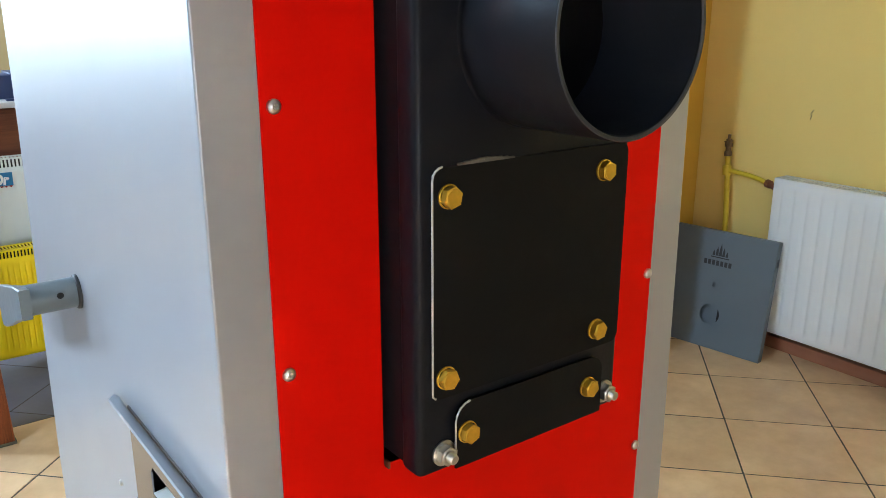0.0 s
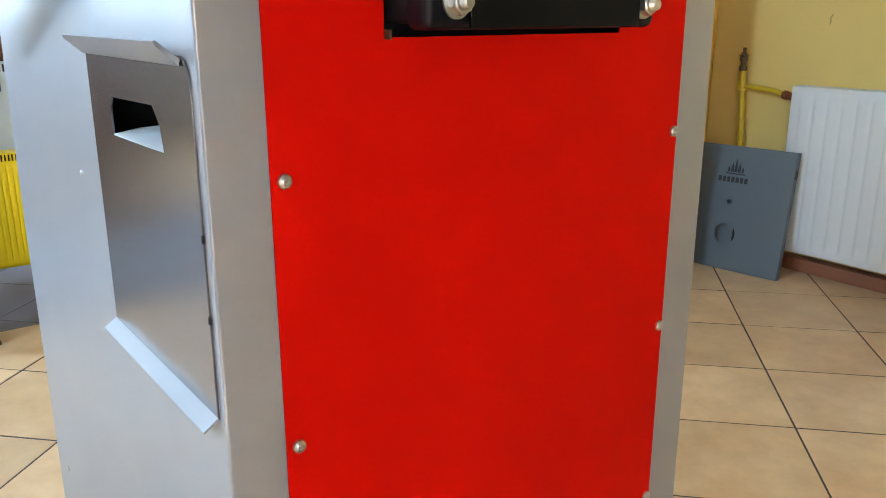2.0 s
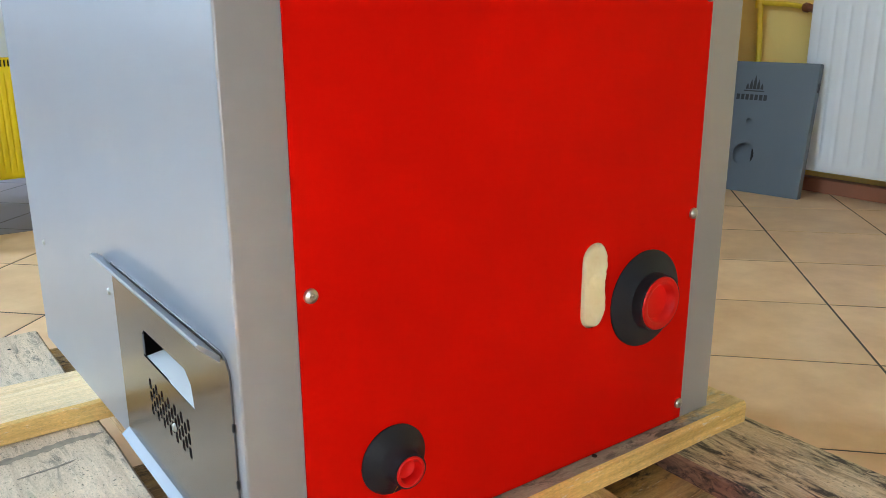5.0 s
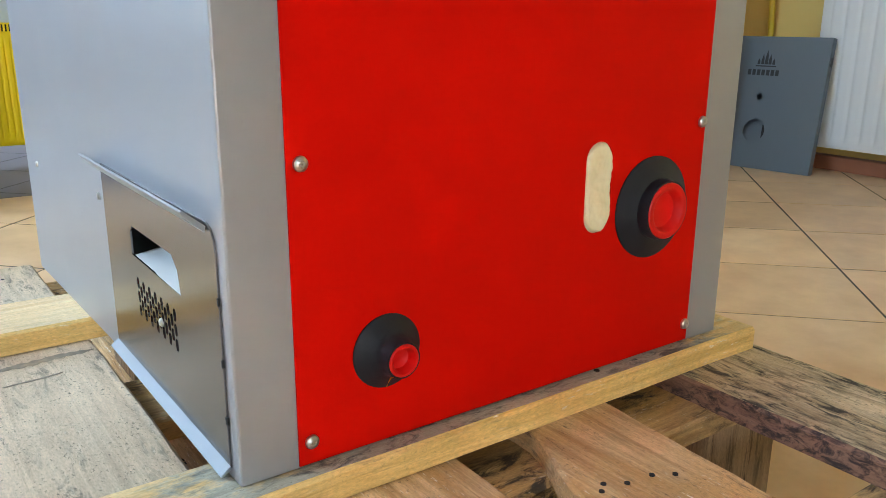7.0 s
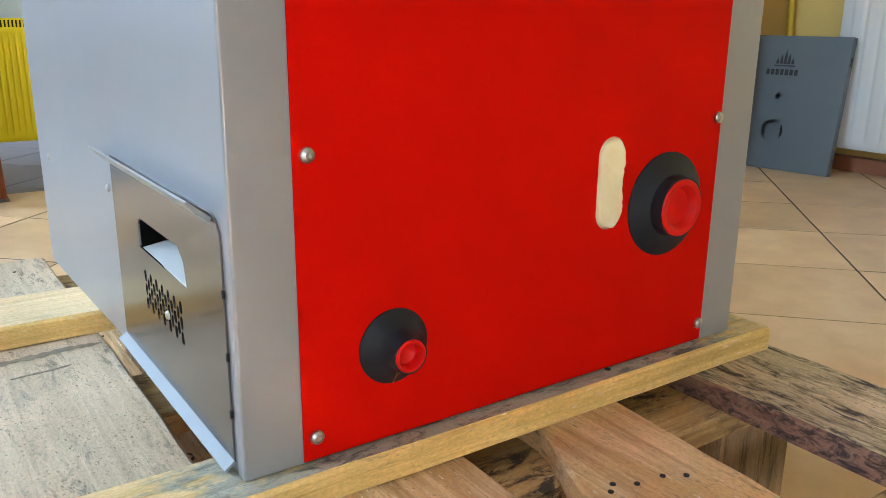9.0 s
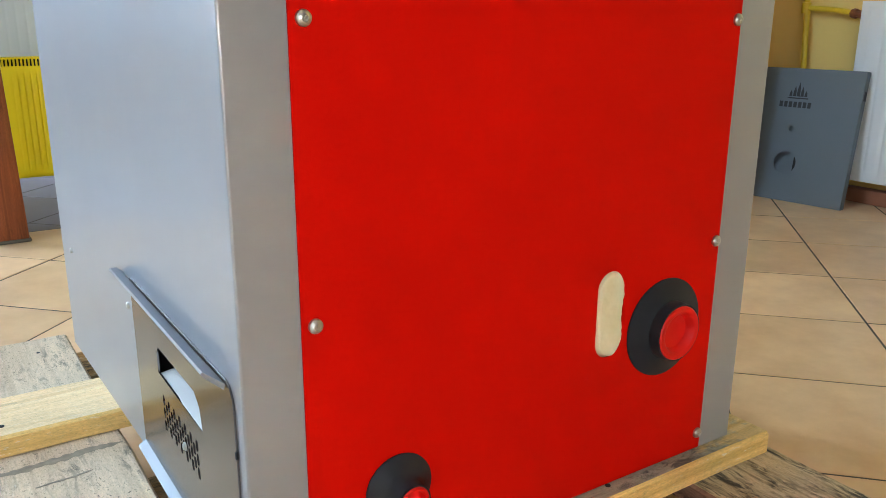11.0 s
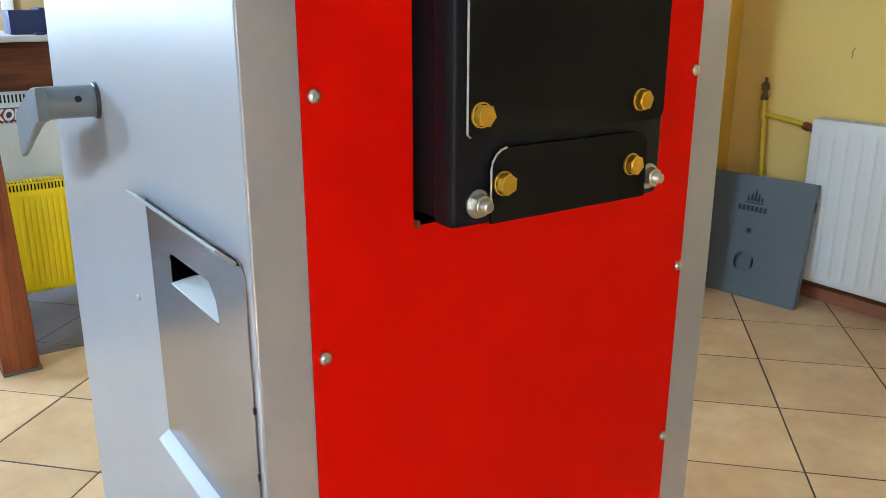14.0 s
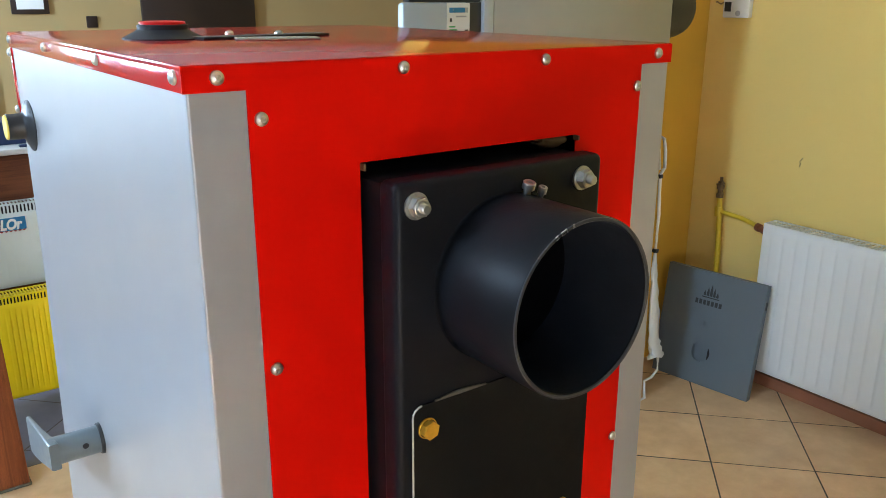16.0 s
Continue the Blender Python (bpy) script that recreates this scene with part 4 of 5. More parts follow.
# a stringer under the near edge of the boiler, between the deck and the floor
part("stringer_board", plank(-0.05, 0.498, -0.060, 0.040, 0.132, DECK0, 37, "x"), PALLET_X, pallet, smooth=30)
part("block", cube(0.372, 0.482, -0.056, 0.036, 0.022, 0.132, r=0.003), BLOCK, pallet, smooth=30)
for x, y in ((0.176, -0.108), (0.168, -0.114), (0.191, -0.117), (0.214, -0.12), (0.229, -0.129), (-0.150, 0.70), (-0.10, 0.66)):
    bm = lathe(bmesh.new(), [(0.0023, DECK1 - 0.002), (0.0022, DECK1 + 0.0008), (0.0, DECK1 + 0.0008)], Matrix.Translation((x, y, 0)), 10)
    part("nail_head", bm, INSIDE, pallet, "dark rusted nail head")
BEAM0, BEAM1 = DECK1 + 0.0008, 0.1995
for y0, y1, seed, label in ((-0.0185, 0.045, 71, "yellow pine beam with a dirty grey top under the boiler"), (0.388, 0.486, 72, "pale pine beam across the pallet under the boiler")):
    beam = thing("support_beam", (0.07, (y0 + y1) / 2, BEAM0), label, "beam", "beams under the boiler")
    weathered(part("beam_board", plank(-0.34, 0.484, y0, y1, BEAM0, BEAM1, seed, "x", 0.0008), PINE_X, beam, smooth=30), DIRTY_X if seed == 71 else PINE_GREY_X)
    for x, f in ((0.276, 0.3), (0.440, 0.45), (-0.165, 0.5)):
        bm = lathe(bmesh.new(), [(0.0026, BEAM1 - 0.002), (0.0026, BEAM1 + 0.0008), (0.0, BEAM1 + 0.0008)], Matrix.Translation((x, y0 + f * 0.04 + 0.004, 0)), 10)
        part("nail_head", bm, INSIDE, beam, "dark nail head")

# ---------------------------------------------------------------- leaning boiler panel
PW, PH = 0.405, 0.447
foot, along_foot, up_panel = Vector((2.310, 1.000, 0.001)), Vector((-0.1274, 0.9918, 0.0)), Vector((0.1470, 0.0189, 0.9890))
out_panel = up_panel.cross(along_foot).normalized()
corner = foot + along_foot * PW
PAN = Matrix.LocRotScale(corner, Matrix((-along_foot, up_panel, out_panel)).transposed().to_quaternion(), None)
panel = thing("sheet_cover", (2.29, 1.2, 0.0), "slate grey sheet metal cover leaning by the white radiator", "cover")


def circle(cx, cy, r, n):
    return [(cx + r * math.cos(2 * math.pi * i / n), cy + r * math.sin(2 * math.pi * i / n)) for i in range(n)]


bm = bmesh.new()
plate(bm, [(0, 0), (PW, 0), (PW, PH), (0, PH)], [circle(PW - 0.214, 0.130, 0.039, 36), circle(PW - 0.213, 0.246, 0.0105, 20)], 0.0015, PAN)
part("front_sheet", bm, PANEL_GREY, panel, smooth=None)
for a in ((0, PW, 0, 0.0015), (0, PW, PH - 0.0015, PH), (0, 0.0015, 0.0015, PH - 0.0015), (PW - 0.0015, PW, 0.0015, PH - 0.0015)):
    part("edge_fold", cube(*a, -0.028, -0.0015, m=PAN), PANEL_GREY, panel, smooth=None)
part("back_sheet", cube(0.002, PW - 0.002, 0.002, PH - 0.002, -0.0275, -0.0262, m=PAN), PANEL_GREY, panel, smooth=None)
part("clip", cube(PW, PW + 0.0012, 0.355, 0.385, -0.024, -0.010, m=PAN), DARK_PRINT, panel, "small dark clip on the edge")
part("inner_block", cube(PW - 0.190, PW - 0.162, 0.100, 0.152, -0.0262, -0.012, m=PAN), INSIDE, panel, "dark block behind the right edge of the hole")
bm = bmesh.new()
for cx, w, h in ((-0.026, 0.010, 0.020), (-0.013, 0.011, 0.034), (0.0, 0.012, 0.048), (0.013, 0.011, 0.034), (0.026, 0.010, 0.020)):
    c = PW - 0.210 + cx
    plate(bm, [(c - w / 2, 0.354), (c + w / 2, 0.354), (c + w * 0.4, 0.354 + h * 0.55), (c, 0.354 + h), (c - w * 0.4, 0.354 + h * 0.5)], [], 0.0006, PAN @ Matrix.Translation((0, 0, 0.0008)))
box(bm, PW - 0.246, PW - 0.174, 0.346, 0.350, 0.0, 0.0008, m=PAN)
part("emblem", bm, DARK_PRINT, panel, "dark flame shaped emblem", smooth=None)
for k in range(7):
    a = PW - 0.270 + 0.0163 * k
    part("printed_bar", cube(a, a + 0.0115, 0.317, 0.336, 0.0, 0.0008, m=PAN), DARK_PRINT, panel, smooth=None)

# ---------------------------------------------------------------- radiators


def radiator(name, m, width, height, depth, pitch, mat, label, grille, group="", press=0.0060, band=0.0):
    """A panel radiator: pressed front, side covers and a top grille. Local x along it, front at y = 0, z up."""
    r = thing(name, m.translation, label, "radiator", group)
    bm = bmesh.new()
    top = height - band
    cols, zs = [], [0, 0.006, 0.020, 0.034, 0.044, top - 0.044, top - 0.034, top - 0.020, top - 0.006, top]
    n = int((width - 0.05) / pitch)
    x0 = (width - n * pitch) / 2
    xs = [(0.0, 0.0), (0.008, 0.0)]
    for k in range(n):
        c = x0 + k * pitch
        xs += [(c, -0.3), (c + 0.05 * pitch, -0.3), (c + 0.15 * pitch, 0.9), (c + 0.30 * pitch, 1.0), (c + 0.70 * pitch, 1.0), (c + 0.85 * pitch, 0.9), (c + 0.95 * pitch, -0.3)]
    xs += [(x0 + n * pitch, 0.0), (width - 0.008, 0.0), (width, 0.0)]
    for x, d in xs:
        col = []
        for z in zs:
            inside = 1.0 if 0.042 <= z <= top - 0.042 else (0.5 if 0.033 <= z <= top - 0.033 else 0.0)
            edge = 0.004 if (x < 0.001 or x > width - 0.001 or z < 0.001 or z > top - 0.001) else 0.0
            col.append(bm.verts.new(m @ Vector((x, edge - press * d * inside, z))))
        cols.append(col)
    for a, b in zip(cols, cols[1:]):
        for i in range(len(zs) - 1):
            bm.faces.new((a[i], b[i], b[i + 1], a[i + 1]))
    part("front_plate", bm, mat, r, smooth=60)
    part("side_cover", cube(0.0, 0.0015, 0.0045, depth, 0.0, height, m=m), mat, r)
    part("side_cover", cube(width - 0.0015, width, 0.0045, depth, 0.0, height, m=m), mat, r)
    part("back_plate", cube(0.002, width - 0.002, depth - 0.016, depth, 0.004, height - 0.012, r=0.003, m=m), mat, r)
    part("bottom_channel", cube(0.002, width - 0.002, 0.005, 0.018, 0.002, 0.02, r=0.002, m=m), mat, r)
    part("convector", cube(0.02, width - 0.02, 0.022, depth - 0.02, 0.03, height - 0.022, m=m), DUST, r)
    if band:
        # shade behind the slots is put in as a near-black strip
        part("shadow_strip", cube(0.002, width - 0.002, 0.012, 0.014, top - 0.004, height - 0.004, m=m), INSIDE, r, smooth=None)
        bm = bmesh.new()
        box(bm, 0.0, width, 0.002, 0.0044, height - 0.005, height, m=m)
        k = 0.003
        while k < width - 0.005:
            box(bm, k, k + grille * 0.52, 0.002, 0.0044, top, height - 0.005, m=m)
            k += grille
        part("front_grille", bm, mat, r, "row of upright slots", smooth=None)
    bm = bmesh.new()
    box(bm, 0.002, width - 0.002, 0.0045, 0.0105, height - 0.0035, height, m=m)
    box(bm, 0.002, width - 0.002, depth - 0.008, depth, height - 0.0035, height, m=m)
    k = 0.004
    while k < width - 0.006:
        box(bm, k, k + grille * 0.45, 0.0105, depth - 0.008, height - 0.0035, height, m=m)
        k += grille
    part("top_grille", bm, mat, r, "slotted top grille", smooth=None)
    return r


RAD = Matrix.Translation((2.420, 1.086, 0.084)) @ Matrix.Rotation(radians(-90), 4, "Z")
radiator("radiator", RAD, 1.60, 0.575, 0.080, 0.0495, WHITE_ENAMEL, "white ribbed panel radiator on the yellow wall", 0.018, "", 0.0030)
YR = Matrix.Translation((0.068, 2.402, 0.104))
yellow_radiator = radiator("radiator", YR, 0.80, 0.373, 0.076, 0.0178, YELLOW_ENAMEL, "bright yellow ribbed panel radiator in front of the counter", 0.0105, "display radiators", 0.0028, 0.026)
WR = Matrix.Translation((-0.09, 2.596, 0.445))
radiator("radiator", WR, 0.90, 0.303, 0.060, 0.030, OFF_WHITE, "off white panel radiator with a sticker above the yellow one", 0.0120, "display radiators", 0.0003, 0.032)
for x in (0.20, 0.72):
    part("bracket", cube(x, x + 0.03, 2.478, 2.668, 0.30, 0.33, r=0.002), WHITE_PLASTIC, yellow_radiator, "steel arm that carries the radiator")
bm = bmesh.new()
box(bm, 0.026, 0.230, 2.5920, 2.5955, 0.655, 0.700)
sticker = single("sticker", bm, LABEL_BLUE, "blue and red sticker on the off white radiator", "sticker", smooth=None)
part("red_field", cube(0.026, 0.112, 2.5910, 2.5919, 0.655, 0.700), LABEL_RED, sticker, "dark red field", smooth=None)
part("purple_field", cube(0.1125, 0.150, 2.5910, 2.5919, 0.655, 0.700), LABEL_PURPLE, sticker, "purple field between red and blue", smooth=None)
bm = bmesh.new()
for k in range(14):
    a = 0.028 + 0.0144 * k
    plate(bm, [(a, 0.6545), (a + 0.013, 0.6545), (a + 0.0065, 0.6485)], [], 0.0006, on_back(0, 0, 2.5918))
part("jagged_edge", bm, LABEL_RED, sticker, "jagged red edge", smooth=None)


def lettering(name, text, size, m, mat, parent, shear=0.2):
    cu = bpy.data.curves.new(name, "FONT")
    cu.body, cu.size, cu.shear, cu.extrude, cu.offset = text, size, shear, 0.0004, size * 0.045
    tmp = bpy.data.objects.new(name, cu)
    scene.collection.objects.link(tmp)
    bpy.context.view_layer.update()
    me = bpy.data.meshes.new_from_object(tmp.evaluated_get(bpy.context.evaluated_depsgraph_get()))
    bpy.data.objects.remove(tmp)
    me.materials.clear()
    me.materials.append(mat)
    return put(name, me, parent, m)


lettering("lettering", "KOLOr", 0.050, on_back(0.086, 0.6600, 2.5904) @ Matrix.Diagonal((0.80, 1, 1, 1)), PAPER, sticker)

# ---------------------------------------------------------------- counter and post
counter = thing("counter", (0.8, 2.9, 0.0), "dark brown veneered counter with a pale grey top", "counter")
part("front_board", cube(-0.9, 1.15, 2.668, 2.690, 0.115, 0.909, r=0.002), MAHOGANY_X, counter, "dark brown veneered front")
part("counter_top", cube(-0.92, 1.17, 2.645, 3.24, 0.910, 0.931, r=0.004), COUNTER_TOP, counter, "pale grey laminate top")
for x in (-0.9, 1.128):
    part("side_board", cube(x, x + 0.022, 2.6905, 3.21, 0.0, 0.909, r=0.002), MAHOGANY_X, counter)
carton = thing("carton", (0.32, 2.82, 0.931), "dark blue carton lying on the counter top", "box")
part("carton_body", cube(0.195, 0.50, 2.75, 2.91, 0.931, 1.013, r=0.003), BLUE_BOX, carton)
part("carton_lid", cube(0.293, 0.502, 2.748, 2.912, 1.0135, 1.021, r=0.002), BLUE_BOX, carton)
single("small_object", cube(0.258, 0.290, 2.665, 2.69, 0.931, 0.939, r=0.003), BLUE_BOX, "small dark blue clip lying on the counter top", "clip")
post = thing("wooden_post", (-0.01, 2.03, 0.0), "red brown varnished wooden post standing on the tiles", "post")
bm = bmesh.new()
box(bm, -0.058, 0.042, 1.985, 2.075, 0.006, 1.02, r=0.004)
for v in bm.verts:
    v.co.x -= 0.030 * v.co.z
part("post_shaft", bm, MAHOGANY_Z, post, smooth=30)
part("post_foot", cube(-0.060, 0.046, 1.982, 2.078, 0.0, 0.010, r=0.003), DUST, post, "worn grey foot plate")

# ---------------------------------------------------------------- gas pipe on the right wall
GX = RIGHT - 0.030
gas = thing("gas_pipe", (GX, 1.335, 0.0), "yellow painted gas pipe with a capped valve on the wall", "pipe")
part("riser", tube(bmesh.new(), [(GX, 1.304, 0.0), (GX, 1.310, 0.25), (GX, 1.319, 0.46), (GX, 1.331, 0.64), (GX, 1.336, 0.700)], 0.0105, 14), GAS_YELLOW, gas)
branch = [(GX, 1.334, 0.640), (GX, 1.290, 0.638), (GX - 0.002, 1.230, 0.634), (GX - 0.010, 1.180, 0.628), (GX - 0.022, 1.145, 0.622)]
part("branch", tube(bmesh.new(), branch, 0.0095, 14), GAS_YELLOW, gas)
bm = bmesh.new()
lathe(bm, [(0.0165, -0.018), (0.0165, 0.018), (0.013, 0.020)], Matrix.Translation((GX, 1.334, 0.640)), 16)
part("tee", bm, GAS_YELLOW, gas)
bm = bmesh.new()
lathe(bm, [(0.014, 0.0), (0.014, 0.016), (0.0105, 0.018), (0.0105, 0.034), (0.015, 0.036), (0.015, 0.050), (0.011, 0.052), (0.011, 0.064), (0.006, 0.066), (0.006, 0.082), (0, 0.083)], Matrix.Translation((GX, 1.336, 0.695)), 8)
box(bm, GX - 0.022, GX + 0.018, 1.330, 1.342, 0.748, 0.753)
part("valve", bm, BROWN_BRASS, gas, "dull brass capped valve")
bm = bmesh.new()
mv = look((GX - 0.022, 1.147, 0.6225), (GX - 0.050, 1.06, 0.612)) @ Matrix.Rotation(math.pi, 4, "X")
lathe(bm, [(0.010, 0.0), (0.016, 0.002), (0.016, 0.018), (0.010, 0.020), (0.010, 0.034), (0.014, 0.036), (0.014, 0.052), (0.010, 0.054), (0.010, 0.115)], mv, 8)
part("coupling", bm, COPPER, gas, "tarnished copper coupling")
# thermostat with its loose wire, and a scratch in the plaster
thermostat = thing("thermostat", (RIGHT - 0.01, 1.36, 1.375), "white plastic thermostat with a small dark display", "thermostat")
part("housing", cube(RIGHT - 0.026, RIGHT, 1.300, 1.412, 1.376, 1.452, r=0.005), WHITE_PLASTIC, thermostat)
part("display", cube(RIGHT - 0.0275, RIGHT - 0.0255, 1.376, 1.404, 1.398, 1.432, r=0.0006), BLACK_PLASTIC, thermostat, "dark display")
bm = bmesh.new()
lathe(bm, [(0.010, 0.0), (0.010, 0.002), (0.008, 0.003), (0, 0.003)], Matrix(((0, 0, -1, RIGHT - 0.026), (0, 1, 0, 1.345), (1, 0, 0, 1.392), (0, 0, 0, 1))), 20)
part("button", bm, GREY_PRINT, thermostat)
part("wire", tube(bmesh.new(), [(RIGHT - 0.003, 1.412, 1.436), (RIGHT - 0.012, 1.425, 1.428), (RIGHT - 0.004, 1.438, 1.424), (RIGHT - 0.010, 1.452, 1.434), (RIGHT + 0.002, 1.462, 1.430)], 0.0022, 6), BROWN_BRASS, thermostat)
single("scratch", tube(bmesh.new(), [(RIGHT - 0.0005, 1.040, 0.862), (RIGHT - 0.002, 1.036, 0.874), (RIGHT - 0.001, 1.041, 0.882), (RIGHT - 0.001, 1.030, 0.896)], 0.0012, 6), BROWN_BRASS, "thin dark gouge in the yellow plaster", "scratch", kind="structure")

# ---------------------------------------------------------------- second boiler in the corner
unit = thing("boiler", (1.6, 1.37, 0.0), "warm grey boiler with a black flue in the corner", "boiler")
part("side_casing", cube(1.258, 2.015, 1.255, 1.480, 0.0, 1.62, r=0.004), BEIGE_GREY, unit, "warm grey side casing")
part("front_casing", cube(0.962, 1.1795, 1.262, 1.292, 0.0, 1.434, r=0.010), BLUE_GREY, unit, "pale blue grey front casing")
part("control_panel", cube(0.985, 1.2200, 1.268, 1.300, 1.4345, 1.62, r=0.004), BLACK_PLASTIC, unit, "black control panel over the front casing")
part("front_trim", cube(1.224, 1.2575, 1.257, 1.474, 0.0, 1.62, r=0.002), BLUE_GREY, unit)
# shade in the gap is put in as a black box
part("gap_filler", cube(1.1800, 1.2235, 1.270, 1.460, 0.0, 1.434), BLACK_PLASTIC, unit, "black box standing for the shaded gap behind the door")
bm = bmesh.new()
lathe(bm, [(0.102, 0.0), (0.102, 0.100), (0.095, 0.128), (0.075, 0.143), (0.0, 0.147)], Matrix(((0, 0, 1, 2.0155), (0, 1, 0, 1.355), (1, 0, 0, 1.415), (0, 0, 0, 1))), 32)
part("flue_cap", bm, BLACK_PLASTIC, unit, "black rounded flue end")
label_card = part("energy_label", cube(1.100, 1.1765, 1.2605, 1.2618, 1.356, 1.433), PAPER, unit, "white energy label with coloured bars", smooth=None)
for a, b, c, d, mat in ((1.108, 1.120, 1.408, 1.421, SKY_PRINT), (1.121, 1.160, 1.408, 1.421, LABEL_BLUE), (1.160, 1.170, 1.408, 1.421, GREY_PRINT), (1.110, 1.116, 1.384, 1.394, DARK_PRINT), (1.130, 1.165, 1.396, 1.400, GREY_PRINT),
                        (1.108, 1.128, 1.370, 1.374, GREEN_PRINT), (1.108, 1.134, 1.362, 1.366, GREEN_PRINT), (1.160, 1.171, 1.357, 1.364, DARK_PRINT)):
    part("printed_bar", cube(a, b, 1.2596, 1.2604, c, d), mat, label_card, smooth=None)
# crumpled film bundle, its ties and a cable hanging at the side of the corner boiler
FILM_LINE = [(2.031, 0.852, 0.01), (2.042, 0.712, 0.008), (2.04, 0.578, 0.006), (2.042, 0.511, 0.016), (2.057, 0.366, 0.026), (2.074, 0.226, 0.03), (2.093, 0.151, 0.036)]
film = thing("plastic_film", (FILM_LINE[-1][0], 1.262, FILM_LINE[-1][1]), "crumpled white plastic film bundle hanging beside the corner boiler", "film")
bm = bmesh.new()
rnd = random.Random(8)
rings = []
for (x0, z0, w0), (x1, z1, w1) in zip(FILM_LINE, FILM_LINE[1:]):
    for k in range(6):
        f = k / 6
        x, z, w = x0 + (x1 - x0) * f, z0 + (z1 - z0) * f, w0 + (w1 - w0) * f
        rings.append([bm.verts.new((x + w * math.cos(a) * (0.7 + 0.4 * rnd.random()), 1.262 + 0.5 * w * math.sin(a) * (0.7 + 0.4 * rnd.random()), z)) for a in [i * math.pi / 5 for i in range(10)]])
x, z, w = FILM_LINE[-1]
rings.append([bm.verts.new((x + w * 1.25 * math.cos(a), 1.262 + 0.5 * w * math.sin(a), z + 0.006 * math.cos(3 * a))) for a in [i * math.pi / 5 for i in range(10)]])
for a, b in zip(rings, rings[1:]):
    for i in range(10):
        bm.faces.new((a[i], a[(i + 1) % 10], b[(i + 1) % 10], b[i]))
bm.faces.new(rings[0]), bm.faces.new(rings[-1])
part("film_bag", bm, FILM, film, smooth=40)
loop = [(2.03, 0.856), (2.052, 0.878), (2.05, 0.934), (2.038, 0.982), (2.016, 0.996), (2.012, 0.954), (2.025, 0.877)]
part("film_loop", tube(bmesh.new(), [(x, 1.262, z) for x, z in loop], 0.006, 8), FILM, film, "looped end of the bundle")
for x, z in [(2.031, 0.852), (2.04, 0.578)]:
    part("tie", cube(x - 0.008, x + 0.008, 1.253, 1.271, z - 0.007, z + 0.007, r=0.002), BLACK_PLASTIC, film, "black cable tie")
part("hook", tube(bmesh.new(), [(2.012, 1.264, FILM_LINE[0][1] + 0.01), (FILM_LINE[0][0], 1.262, FILM_LINE[0][1])], 0.003, 6), BLACK_PLASTIC, film, "hook on the casing")
cab = [(2.108, 0.133), (2.11, 0.088), (2.077, 0.066), (2.038, 0.063)]
cable = tube(bmesh.new(), [(cab[0][0], 1.262, cab[0][1] + 0.03)] + [(x, 1.262, max(0.008, z)) for x, z in cab] + [(2.02, 1.240, 0.0062), (1.95, 1.236, 0.0052), (1.86, 1.238, 0.0052)], 0.005, 8)
single("cable", cable, WHITE_PLASTIC, "white cable lying on the tiles by the corner boiler", "cable")

# ---------------------------------------------------------------- far wall
door = thing("door_1", (2.2, FAR, 0.0), "dark brown wooden door with a small white sign", "door", kind="structure")
part("door_leaf", cube(1.735, 2.64, FAR - 0.045, FAR - 0.002, 0.0, 2.05, r=0.004), DOOR_BROWN, door)
part("sign", cube(2.085, 2.205, FAR - 0.0485, FAR - 0.046, 1.44, 1.56, r=0.001), PAPER, door, "small white door sign")
part("sign_print", cube(2.110, 2.180, FAR - 0.0500, FAR - 0.0490, 1.455, 1.50), LABEL_RED, door, smooth=None)
picture = thing("picture_frame", (0.97, FAR, 1.32), "dark framed white certificate on the far wall", "picture")
part("frame", cube(0.848, 1.092, FAR - 0.022, FAR, 1.318, 1.72, r=0.004), DOOR_BROWN, picture, "dark picture frame")
part("sheet", cube(0.882, 1.058, FAR - 0.0245, FAR - 0.0222, 1.350, 1.69), PAPER, picture, "white sheet")
single("light_switch", cube(1.335, 1.412, FAR - 0.014, FAR, 1.218, 1.300, r=0.004), DOOR_BROWN, "dark brown square light switch on the far wall", "switch")
single("door_frame", cube(0.60, 0.672, FAR - 0.03, FAR, 0, 2.1, r=0.004), WHITE_PLASTIC, "white painted door frame on the far wall", "frame", kind="structure")

# ---------------------------------------------------------------- floor tiles
PITCH, TURNED = 0.3212, radians(44.0)
OX, OY = -0.0180, -0.0562
# the dark band along the counter is put into the tile colour
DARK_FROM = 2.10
screed = single("floor", cube(LEFT - 0.25, HALL + 0.2, BEHIND - 0.2, FAR + 0.2, -0.05, -0.0009), GROUT, "beige stoneware tiles laid diagonally with dark joints", "floor", kind="structure", smooth=None)
CT, ST = math.cos(TURNED), math.sin(TURNED)


def clip(poly, axis, limit, keep_less):
    out = []
    for p, q in zip(poly, poly[1:] + poly[:1]):
        ip, iq = (p[axis] <= limit) == keep_less, (q[axis] <= limit) == keep_less
        if ip:
            out.append(p)
        if ip != iq:
            f = (limit - p[axis]) / (q[axis] - p[axis])
            out.append((p[0] + f * (q[0] - p[0]), p[1] + f * (q[1] - p[1])))
    return out


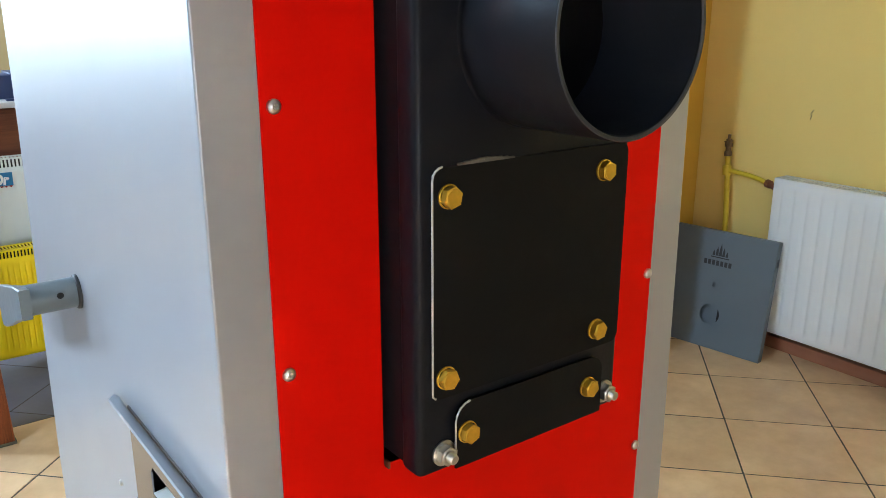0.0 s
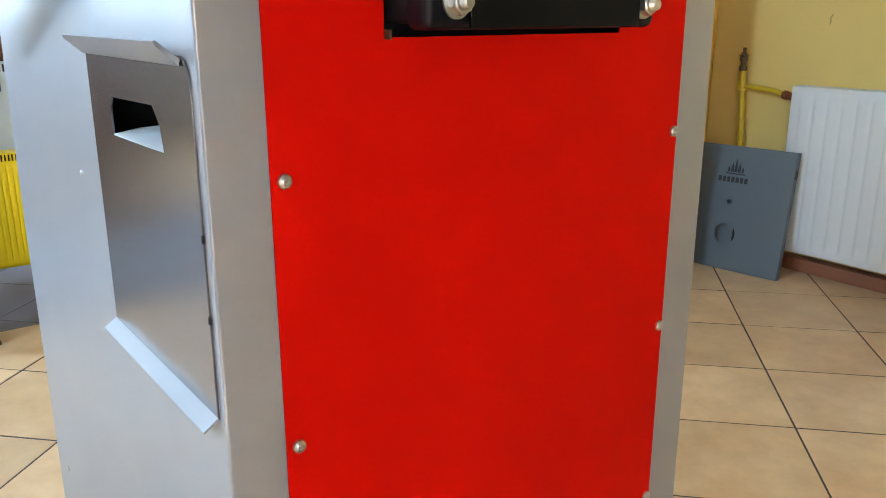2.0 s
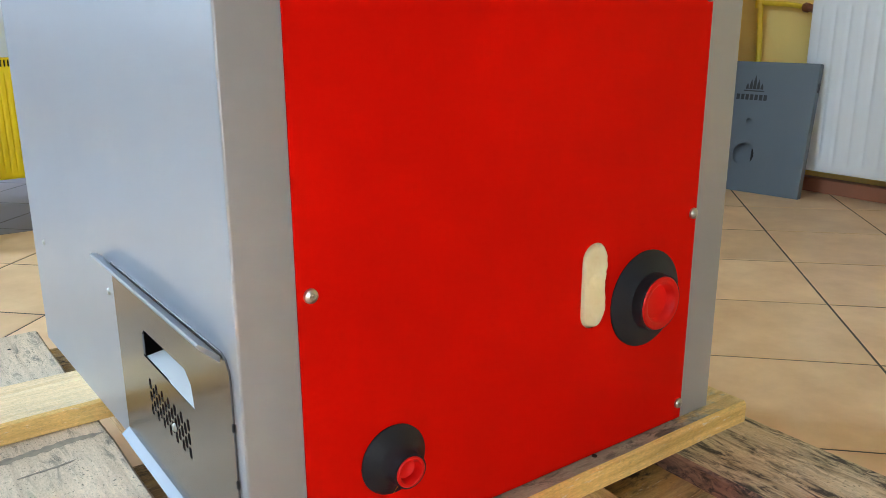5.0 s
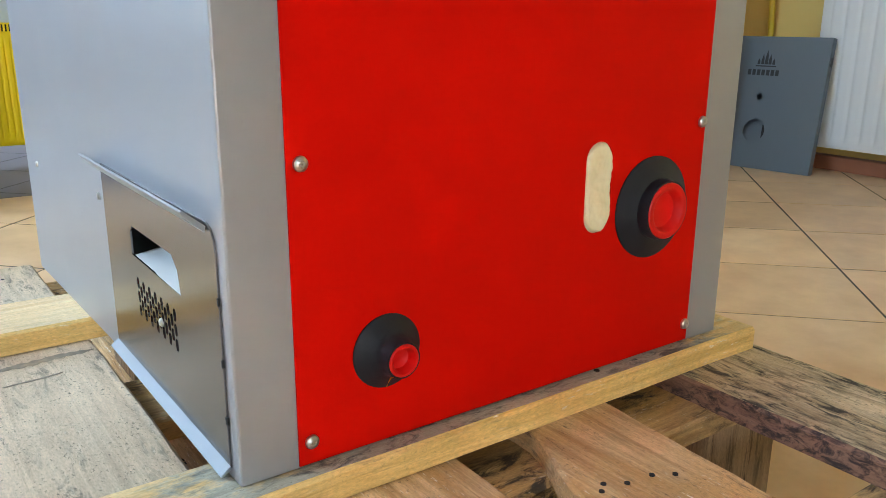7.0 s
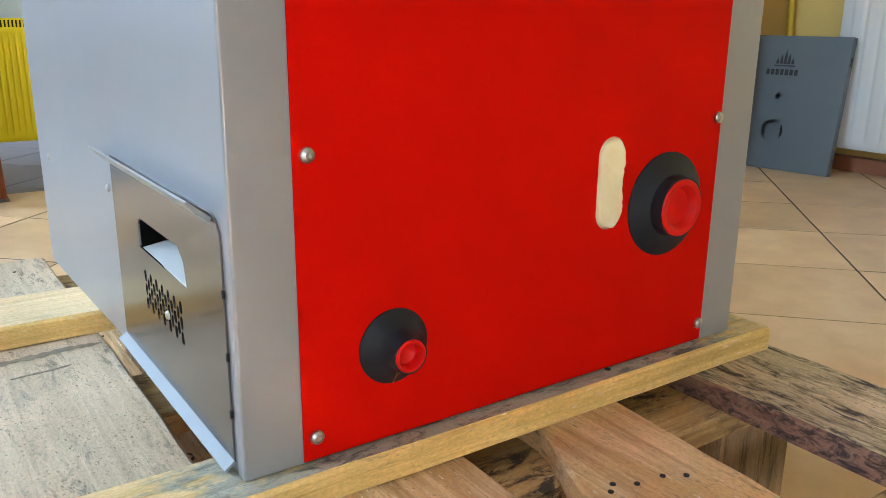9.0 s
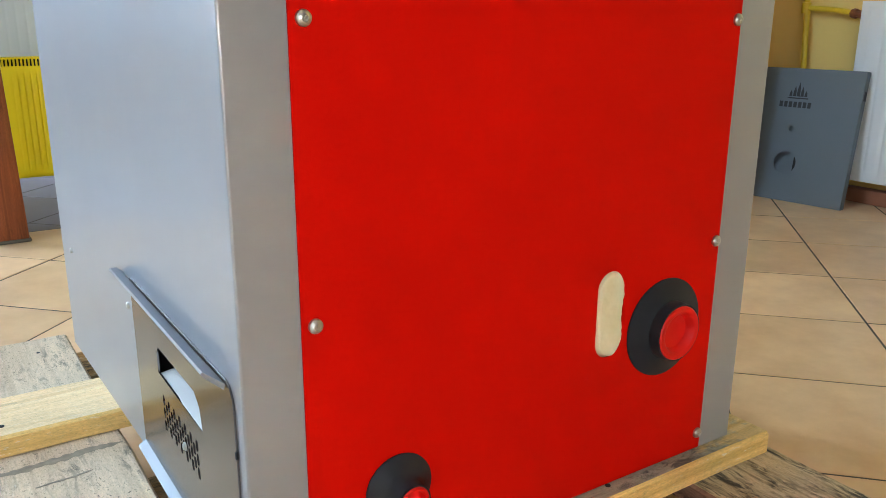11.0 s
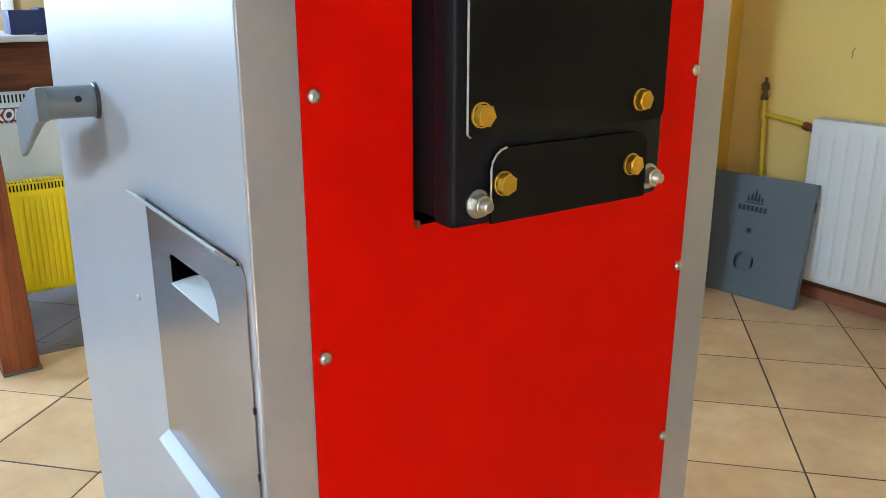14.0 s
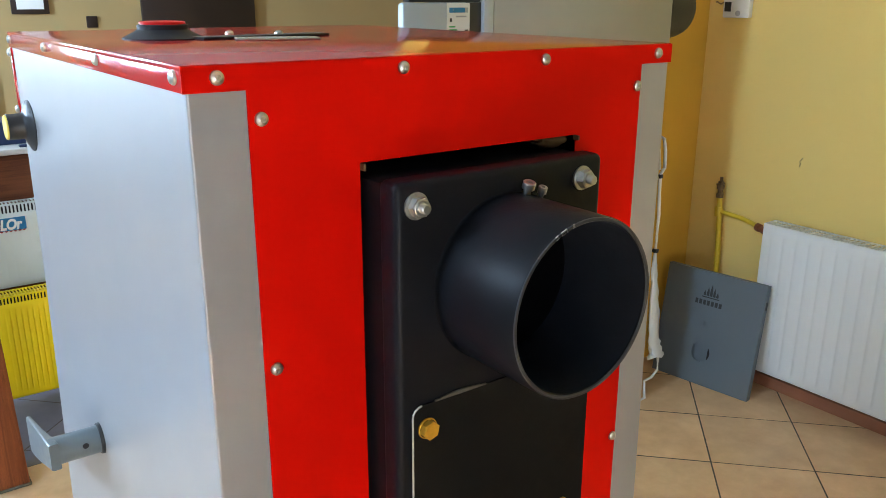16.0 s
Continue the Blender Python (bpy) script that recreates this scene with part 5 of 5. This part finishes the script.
def slab(bm, poly):
    """A tile with a small chamfer, top at z = 0."""
    cx, cy = sum(p[0] for p in poly) / len(poly), sum(p[1] for p in poly) / len(poly)
    rings = []
    for s, z in ((1.0, -0.0035), (1.0, -0.0008), (0.993, 0.0)):
        rings.append([bm.verts.new((cx + (x - cx) * s, cy + (y - cy) * s, z)) for x, y in poly])
    for a, b in zip(rings, rings[1:]):
        for i in range(len(poly)):
            bm.faces.new((a[i], a[(i + 1) % len(poly)], b[(i + 1) % len(poly)], b[i]))
    bm.faces.new(rings[-1])


half = PITCH / 2 - 0.0024
square = [(CT * a - ST * b, ST * a + CT * b) for a, b in ((-half, -half), (half, -half), (half, half), (-half, half))]
bm = bmesh.new()
slab(bm, square)
TILE_MESH = mesh_of("tile", bm, TILE, None)
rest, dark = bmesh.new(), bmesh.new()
for i in range(-30, 31):
    for j in range(-30, 31):
        u, v = OX + (i + 0.5) * PITCH, OY + (j + 0.5) * PITCH
        x, y = CT * u - ST * v, ST * u + CT * v
        poly = [(x + a, y + b) for a, b in square]
        px, py = [p[0] for p in poly], [p[1] for p in poly]
        if max(px) < LEFT or min(px) > HALL or max(py) < BEHIND or min(py) > FAR:
            continue
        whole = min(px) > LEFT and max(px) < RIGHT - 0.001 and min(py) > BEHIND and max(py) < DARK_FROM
        if whole and -1.3 < x < 2.6 and -0.7 < y < 2.2:
            put("tile", TILE_MESH, screed, Matrix.Translation((x, y, 0.0004 * math.sin(i * 7 + j * 3))))
            continue
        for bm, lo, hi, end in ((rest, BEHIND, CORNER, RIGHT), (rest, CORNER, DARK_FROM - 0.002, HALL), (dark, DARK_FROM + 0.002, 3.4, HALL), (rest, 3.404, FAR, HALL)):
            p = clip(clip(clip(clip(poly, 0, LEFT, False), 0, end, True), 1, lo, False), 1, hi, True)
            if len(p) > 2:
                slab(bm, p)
tagged(part("tiles", rest, TILE, screed, "beige tiles of the rest of the floor", smooth=None), kind="stuff")
tagged(part("tiles", dark, TILE_DARK, screed, "darkened tiles in a band along the counter", smooth=None), kind="stuff")
